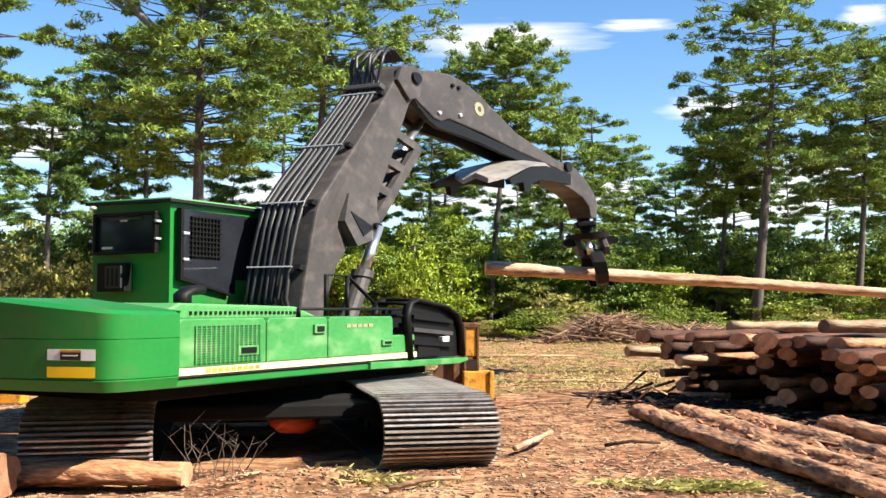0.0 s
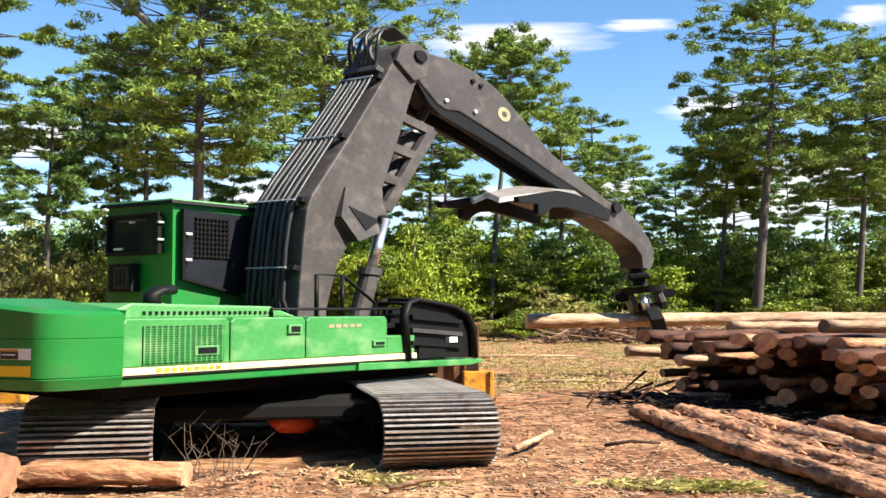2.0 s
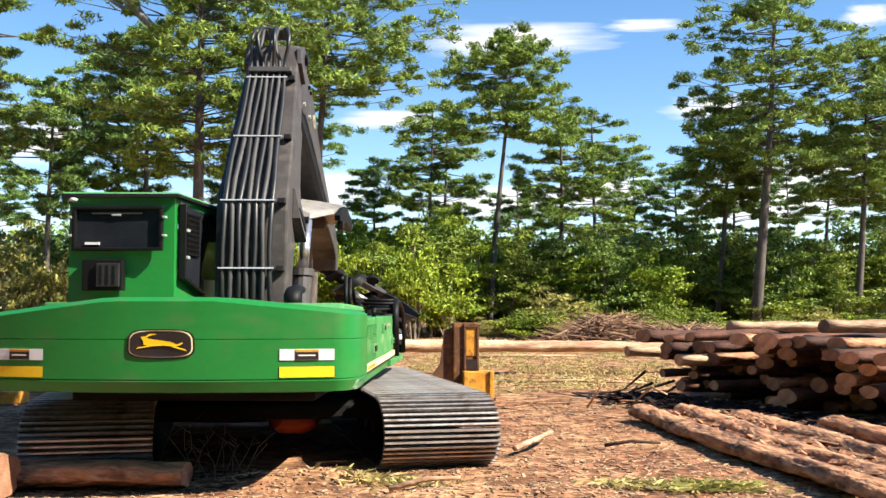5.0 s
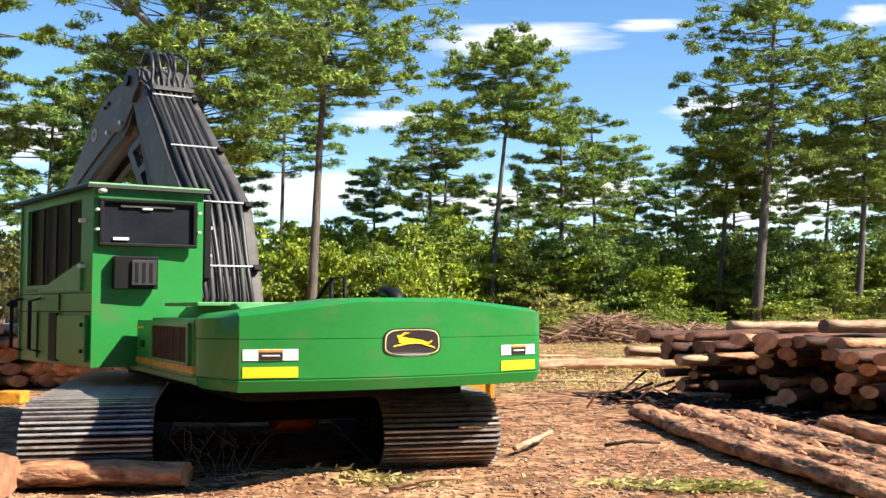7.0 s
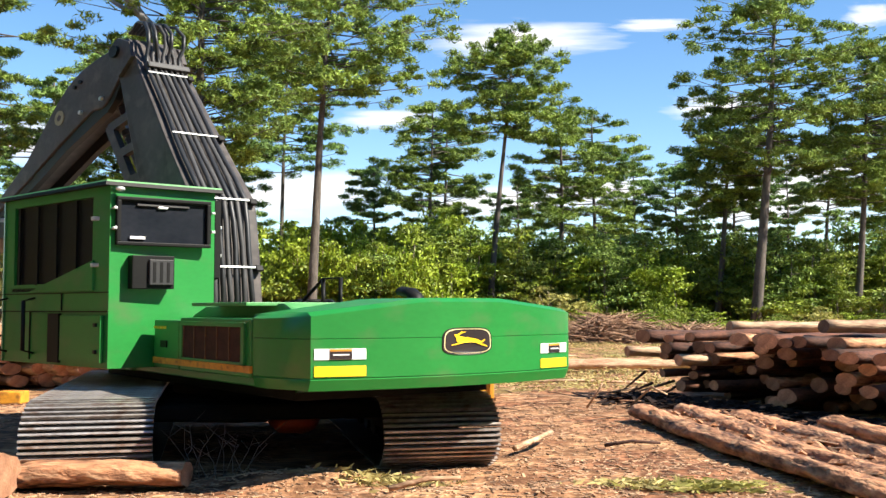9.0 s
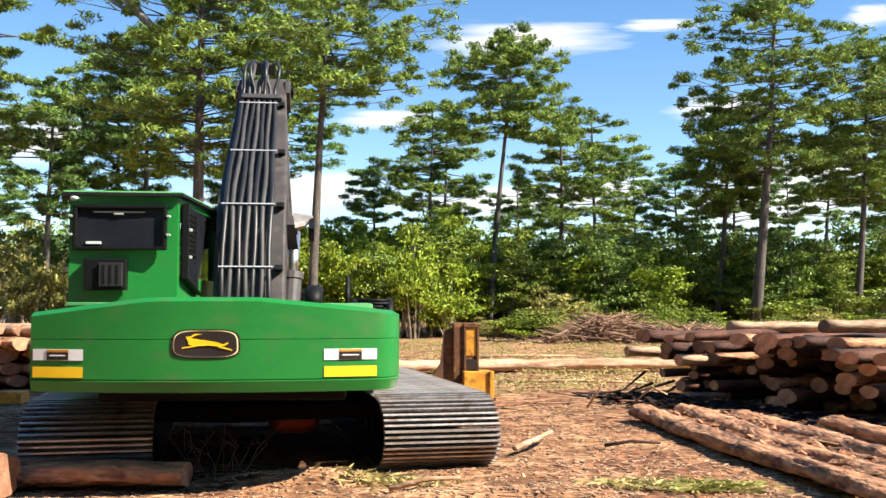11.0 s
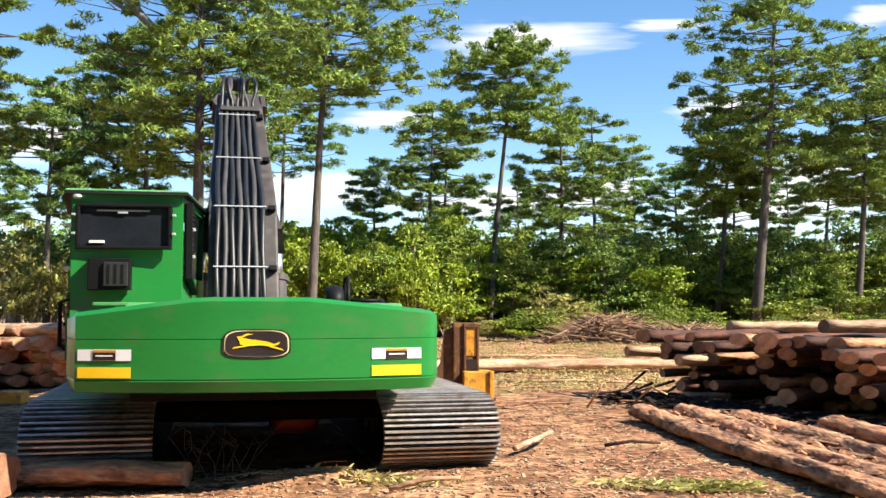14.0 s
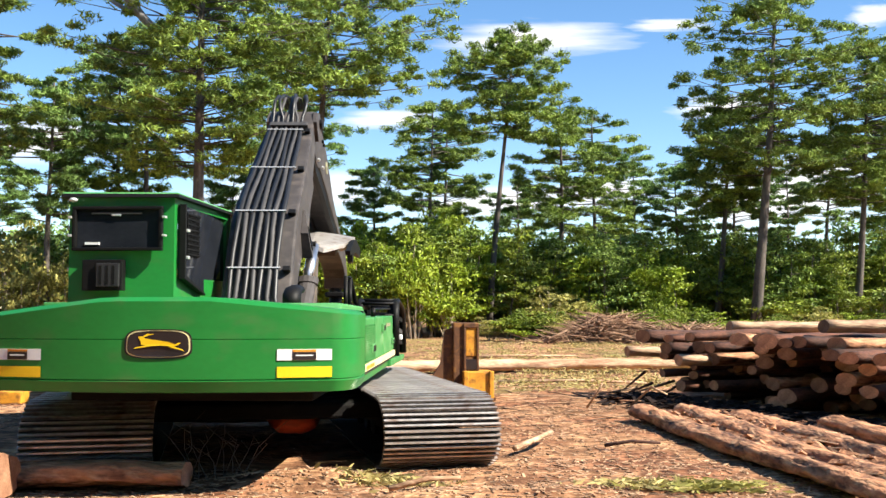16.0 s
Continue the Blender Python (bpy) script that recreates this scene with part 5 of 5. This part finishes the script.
def steel_stand():
    """Rusty stake frame with an orange box, left at the rear of the clearing."""
    s = new("steel_stand")
    s.matrix_world = pose(0.3, 14.3, 0, 0, 0, 6)
    part("post", boxed(-0.17, 0.18, -0.12, 0.12, 0.0, 1.06, 0.015), RUSTY, s, "rusty brown steel post")
    part("post_panel", boxed(0.0, 0.15, -0.13, -0.1, 0.60, 0.99, 0.01), ORANGE, s, "worn orange panel")
    for a in ((-0.03, 0.18, 0.99, 1.05), (-0.03, 0.0, 0.40, 0.99), (0.15, 0.18, 0.40, 0.99)):
        part("post_flange", boxed(a[0], a[1], -0.15, -0.1, a[2], a[3], 0.008), RUSTY, s)
    part("plate_label", boxed(0.0, 0.16, -0.145, -0.12, 0.42, 0.56), DECALBLACK, s)
    q = bmesh.new()
    vs = [(-0.17, 1.0), (-0.17, 0.18), (-0.46, 0.2), (-0.44, 0.34), (-0.34, 0.5), (-0.28, 0.95)]
    a = [q.verts.new((x, -0.05, z)) for x, z in vs]
    b = [q.verts.new((x, 0.05, z)) for x, z in vs]
    q.faces.new(a), q.faces.new(b[::-1])
    for i in range(len(vs)):
        q.faces.new((a[i], a[i - 1], b[i - 1], b[i]))
    bmesh.ops.recalc_face_normals(q, faces=q.faces[:])
    part("gusset", q, RUSTY, s, "rusty brown gusset plate")
    part("foot_box", boxed(-0.05, 0.36, -0.3, 0.15, 0.05, 0.4, 0.02), ORANGE, s, "worn orange steel box")
    for x in (-0.05, 0.30):
        part("box_rib", boxed(x, x + 0.06, -0.33, -0.28, 0.04, 0.41, 0.01), ORANGE, s)
    part("base_plate", boxed(-0.3, 0.4, -0.25, 0.25, 0.0, 0.05, 0.01), RUSTY, s)
    tagged(s, "rusty orange steel stake stand on soil", "steel stand")
    b2 = part("steel_block", boxed(-5.9, -5.55, 13.6, 13.9, 0.0, 0.16, 0.02), ORANGE)
    tagged(b2, "worn orange steel block on soil", "steel block")


steel_stand()
stand_of_pines()
thicket()
far_woods()
sky_blocking_woods()
brush_pile()
litter()
weeds()
sticks()


# ---- clouds, far off ----
def cloud_material(name, scale, lo, hi, edge):
    m = bpy.data.materials.new(name)
    m.use_nodes = True
    n, k = m.node_tree.nodes, m.node_tree.links.new
    n.remove(n["Principled BSDF"])
    tc, mp, nz = n.new("ShaderNodeTexCoord"), n.new("ShaderNodeMapping"), n.new("ShaderNodeTexNoise")
    mp.inputs["Scale"].default_value = (1.0, 1.0, 2.0)
    nz.inputs["Scale"].default_value, nz.inputs["Detail"].default_value = scale, 7
    k(tc.outputs["Object"], mp.inputs[0]), k(mp.outputs[0], nz.inputs[0])
    ln = n.new("ShaderNodeVectorMath")
    ln.operation = "LENGTH"
    k(tc.outputs["Object"], ln.inputs[0])
    fall = n.new("ShaderNodeMath")
    fall.operation = "MULTIPLY_ADD"
    fall.inputs[1].default_value, fall.inputs[2].default_value = -edge, 0.25 + edge * 0.5
    k(ln.outputs["Value"], fall.inputs[0])
    add = n.new("ShaderNodeMath")
    k(fall.outputs[0], add.inputs[0]), k(nz.outputs[0], add.inputs[1])
    r = n.new("ShaderNodeMapRange")
    r.inputs["From Min"].default_value, r.inputs["From Max"].default_value = lo, hi
    k(add.outputs[0], r.inputs["Value"])
    em, tr, mx = n.new("ShaderNodeEmission"), n.new("ShaderNodeBsdfTransparent"), n.new("ShaderNodeMixShader")
    em.inputs[0].default_value, em.inputs[1].default_value = (1.0, 0.99, 0.98, 1), 0.56
    k(r.outputs[0], mx.inputs[0]), k(tr.outputs[0], mx.inputs[1]), k(em.outputs[0], mx.inputs[2]), k(mx.outputs[0], n["Material Output"].inputs[0])
    return m


CLOUDS = []


def clouds():
    d = 1800.0
    for i, (px, py, w, h, seed) in enumerate(((945, 68, 440, 92, 0), (1185, 42, 190, 34, 1), (1560, 22, 130, 60, 2), (1290, 185, 260, 66, 3), (690, 205, 260, 50, 4), (60, 240, 420, 120, 5), (520, 335, 520, 120, 6), (900, 350, 560, 90, 7), (1400, 340, 520, 190, 8), (1480, 290, 300, 90, 9), (1090, 330, 300, 80, 10))):
        x = (px - 784) / 1820.2 * d
        z = 1.25 + d * math.tan(math.atan((441 - py) / 1820.2) + radians(3.33))
        sx, sz = w / 1820.2 * d, h / 1820.2 * d
        me = bpy.data.meshes.new("cloud")
        me.from_pydata([(-1, 0, -1), (1, 0, -1), (1, 0, 1), (-1, 0, 1)], [], [(0, 1, 2, 3)])
        me.materials.append(cloud_material("cloud", 1.1, 0.48, 1.0, 0.8))
        ob = new("cloud", me)
        ob.matrix_world = Matrix.LocRotScale((x, d + i * 6, z), None, (sx * 0.5, 1, sz * 0.5))
        ob.visible_shadow = False
        CLOUDS.append(ob)
        tagged(ob, "soft white cloud low over the woods", "cloud", kind="structure")


clouds()
# ---- what moves ----
SWING = [(0, -34.69), (0.5, -41.48), (1, -45.89), (1.5, -45.47), (2, -42.92), (2.5, -34.61), (3, -23.8), (3.5, -12.6), (4, -13.32), (4.2, -12.26), (4.8, -9.5), (5.3, -3), (5.8, 14), (6.3, 28.66),
         (6.5, 28.53), (7, 22.12), (7.5, 13.19), (8, 13.89), (8.5, 22.99), (9, 30.18), (9.2, 29.24), (9.8, 20), (10.5, 5), (11.0, -2.5), (11.3, -3.11), (11.5, -1.79), (12, -0.04), (12.5, 0),
         (13, 0.29), (13.5, 0.78), (14, 3.25), (14.5, 0.55), (15, -4.44), (15.5, -6.24), (16, -7.91)]
BOOM_UP = [(0, 68.0), (0.5, 67.9), (1, 70), (1.5, 70.8), (2, 73), (2.5, 79.9), (3, 81), (3.5, 80), (4, 84), (4.2, 85.5), (5.2, 72), (6.3, 61.8), (7, 65.6), (7.5, 68.5), (8, 68), (9, 72.1),
           (9.2, 71.6), (11.3, 64.6), (12, 62.2), (12.5, 61.9), (14, 61.3), (15, 61.4), (16, 57)]
STICK_UP = [(0, -4.9), (0.5, -5.3), (1, -5.5), (1.5, -14.7), (2, -21.6), (2.5, -14), (3, -12.9), (3.5, -9.5), (4, -9.1), (4.2, -10), (5.2, -24), (6.3, -18.8), (7, -22.5), (8, -25), (9, -27.7),
            (9.2, -27), (11.3, -19.4), (12.5, -23), (14, -23), (15, -19.1), (16, -20.2)]
HEEL_UP = [(0, -0.9), (0.5, -0.8), (1, -1), (1.5, -7.8), (2, -13.3), (2.5, -6.1), (3, -7), (3.5, -7), (4, -7), (4.2, -7), (5.2, -10), (6.3, -8), (16, -8)]
# the load in the grapple: seconds, x, y, z and its fall to the far end
LOAD = [(0, 3.01, 19.86, 1.92, 0.066), (0.5, 3.91, 19.27, 2.01, 0.11), (1, 5.01, 18.62, 2.14, 0.12), (1.5, 4.53, 18.32, 1.41, 0.0), (2, 3.65, 18.05, 1.06, 0.0), (2.5, 2.8, 18.44, 1.75, 0.06), (3, 0.65, 18.65, 1.78, 0.06),
        (3.5, -0.34, 19.33, 1.85, 0.05), (4, -0.51, 18.85, 2.05, 0.066), (4.2, -0.63, 18.58, 2.08, 0.066), (4.7, -0.1, 19.4, 1.2, 0.04), (5.3, 0.55, 20.4, 0.13, 0.0), (16, 0.55, 20.4, 0.13, 0.0)]


def glide(table, t):
    """A smooth curve through the rows of a table."""
    ts, vs = [r[0] for r in table], [r[1] for r in table]
    i = max(0, min(len(ts) - 2, int(np.searchsorted(ts, t, side="right")) - 1))

    def slope(k):
        if k <= 0 or k >= len(ts) - 1:
            return 0.0
        a, b = (vs[k] - vs[k - 1]) / (ts[k] - ts[k - 1]), (vs[k + 1] - vs[k]) / (ts[k + 1] - ts[k])
        return 0.0 if a * b <= 0 else 2 * a * b / (a + b)
    h = ts[i + 1] - ts[i]
    u = (t - ts[i]) / h
    return ((2 * u ** 3 - 3 * u ** 2 + 1) * vs[i] + (u ** 3 - 2 * u ** 2 + u) * h * slope(i) + (-2 * u ** 3 + 3 * u ** 2) * vs[i + 1] + (u ** 3 - u ** 2) * h * slope(i + 1))


def aimed(a, b, x_axis):
    """A pose at a whose y axis points to b."""
    y = (b - a).normalized()
    z = x_axis.cross(y).normalized()
    x = y.cross(z)
    return Matrix.Translation(a) @ Matrix((x, y, z)).transposed().to_4x4()


def motions():
    times = [round(0.1 * i, 1) for i in range(161)]
    rows = {}
    flat = Matrix.LocRotScale((-1.78, 10.0, 0.0), None, (1, 1, FLAT))
    for t in times:
        swing = Matrix.Rotation(radians(glide(SWING, t) + 6.3), 4, "Z")
        foot = swing @ pose(-0.17, 0.599, 1.329, 0, 0, 3.2)
        a, b, c = glide(BOOM_UP, t), glide(STICK_UP, t), glide(HEEL_UP, t)
        m_boom = foot @ pose(0, 0, 0, a, 0, 0)
        m_stick = foot @ Matrix.Translation(pose(0, 0, 0, a) @ Vector((0, 6.418, 0.0))) @ pose(0, 0, 0, b, 0, 0)
        pin = m_stick @ Vector((0, 6.141, 0))
        m_heel = Matrix.Translation(pin) @ foot.to_3x3().to_4x4() @ pose(0, 0, 0, c, 0, 0)
        hang = m_heel @ Vector((0, 1.72, -1.36))
        for p in (COUNTERWEIGHT, HOUSING, CAB):
            rows.setdefault(p, []).append((t, swing))
        rows.setdefault(BOOMPART, []).append((t, m_boom))
        rows.setdefault(STICKPART, []).append((t, m_stick))
        rows.setdefault(HEELPART, []).append((t, m_heel))
        x_axis = (foot.to_3x3() @ Vector((1, 0, 0))).normalized()
        for key, base, tip in (("left", swing @ Vector((-0.72, 1.2, 1.85)), m_boom @ Vector((-0.43, 2.82, -0.2))), ("right", swing @ Vector((0.18, 1.2, 1.85)), m_boom @ Vector((0.43, 2.82, -0.2))),
                               ("stick", m_boom @ Vector((0, 3.05, -0.4)), m_stick @ Vector((0, 0.85, -0.5)))):
            rows.setdefault(RAMS[key][0], []).append((t, aimed(base, tip, x_axis)))
            rows.setdefault(RAMS[key][1], []).append((t, aimed(tip, tip + (tip - base), x_axis)))
        # the load hangs from the pin, drawn aside by the swing
        load = Vector([glide([(r[0], r[k]) for r in LOAD], t) for k in (1, 2, 3)])
        slope = glide([(r[0], r[4]) for r in LOAD], t)
        rows.setdefault(held, []).append((t, pose(*load, 0, math.degrees(math.atan(slope)), 1.5) @ pose(-2.2, 0, 0)))
        true_load = flat.inverted() @ load
        if t > 5.3:
            k = min(1.0, (t - 5.3) / 0.5)
            true_load = true_load.lerp(hang + Vector((0, 0, -1.9)), k) if k < 1 else hang + Vector((0, 0, -1.9))
        down = (true_load - hang).normalized()
        z = -down
        x = Vector((1, 0, 0)) - z * z.x
        x.normalize()
        y = z.cross(x)
        rows.setdefault(GRAPPLE, []).append((t, Matrix.Translation(hang) @ Matrix((x, y, z)).transposed().to_4x4()))
    for thing, r in rows.items():
        walk(thing, r)
    # clouds drift slowly
    for cloud, shift in zip(CLOUDS[:4], (46, 52, 10, 14)):
        x, y, z = cloud.location
        walk(cloud, [(0.0, pose(x - shift, y, z)), (16.0, pose(x + 6, y, z))])


motions()
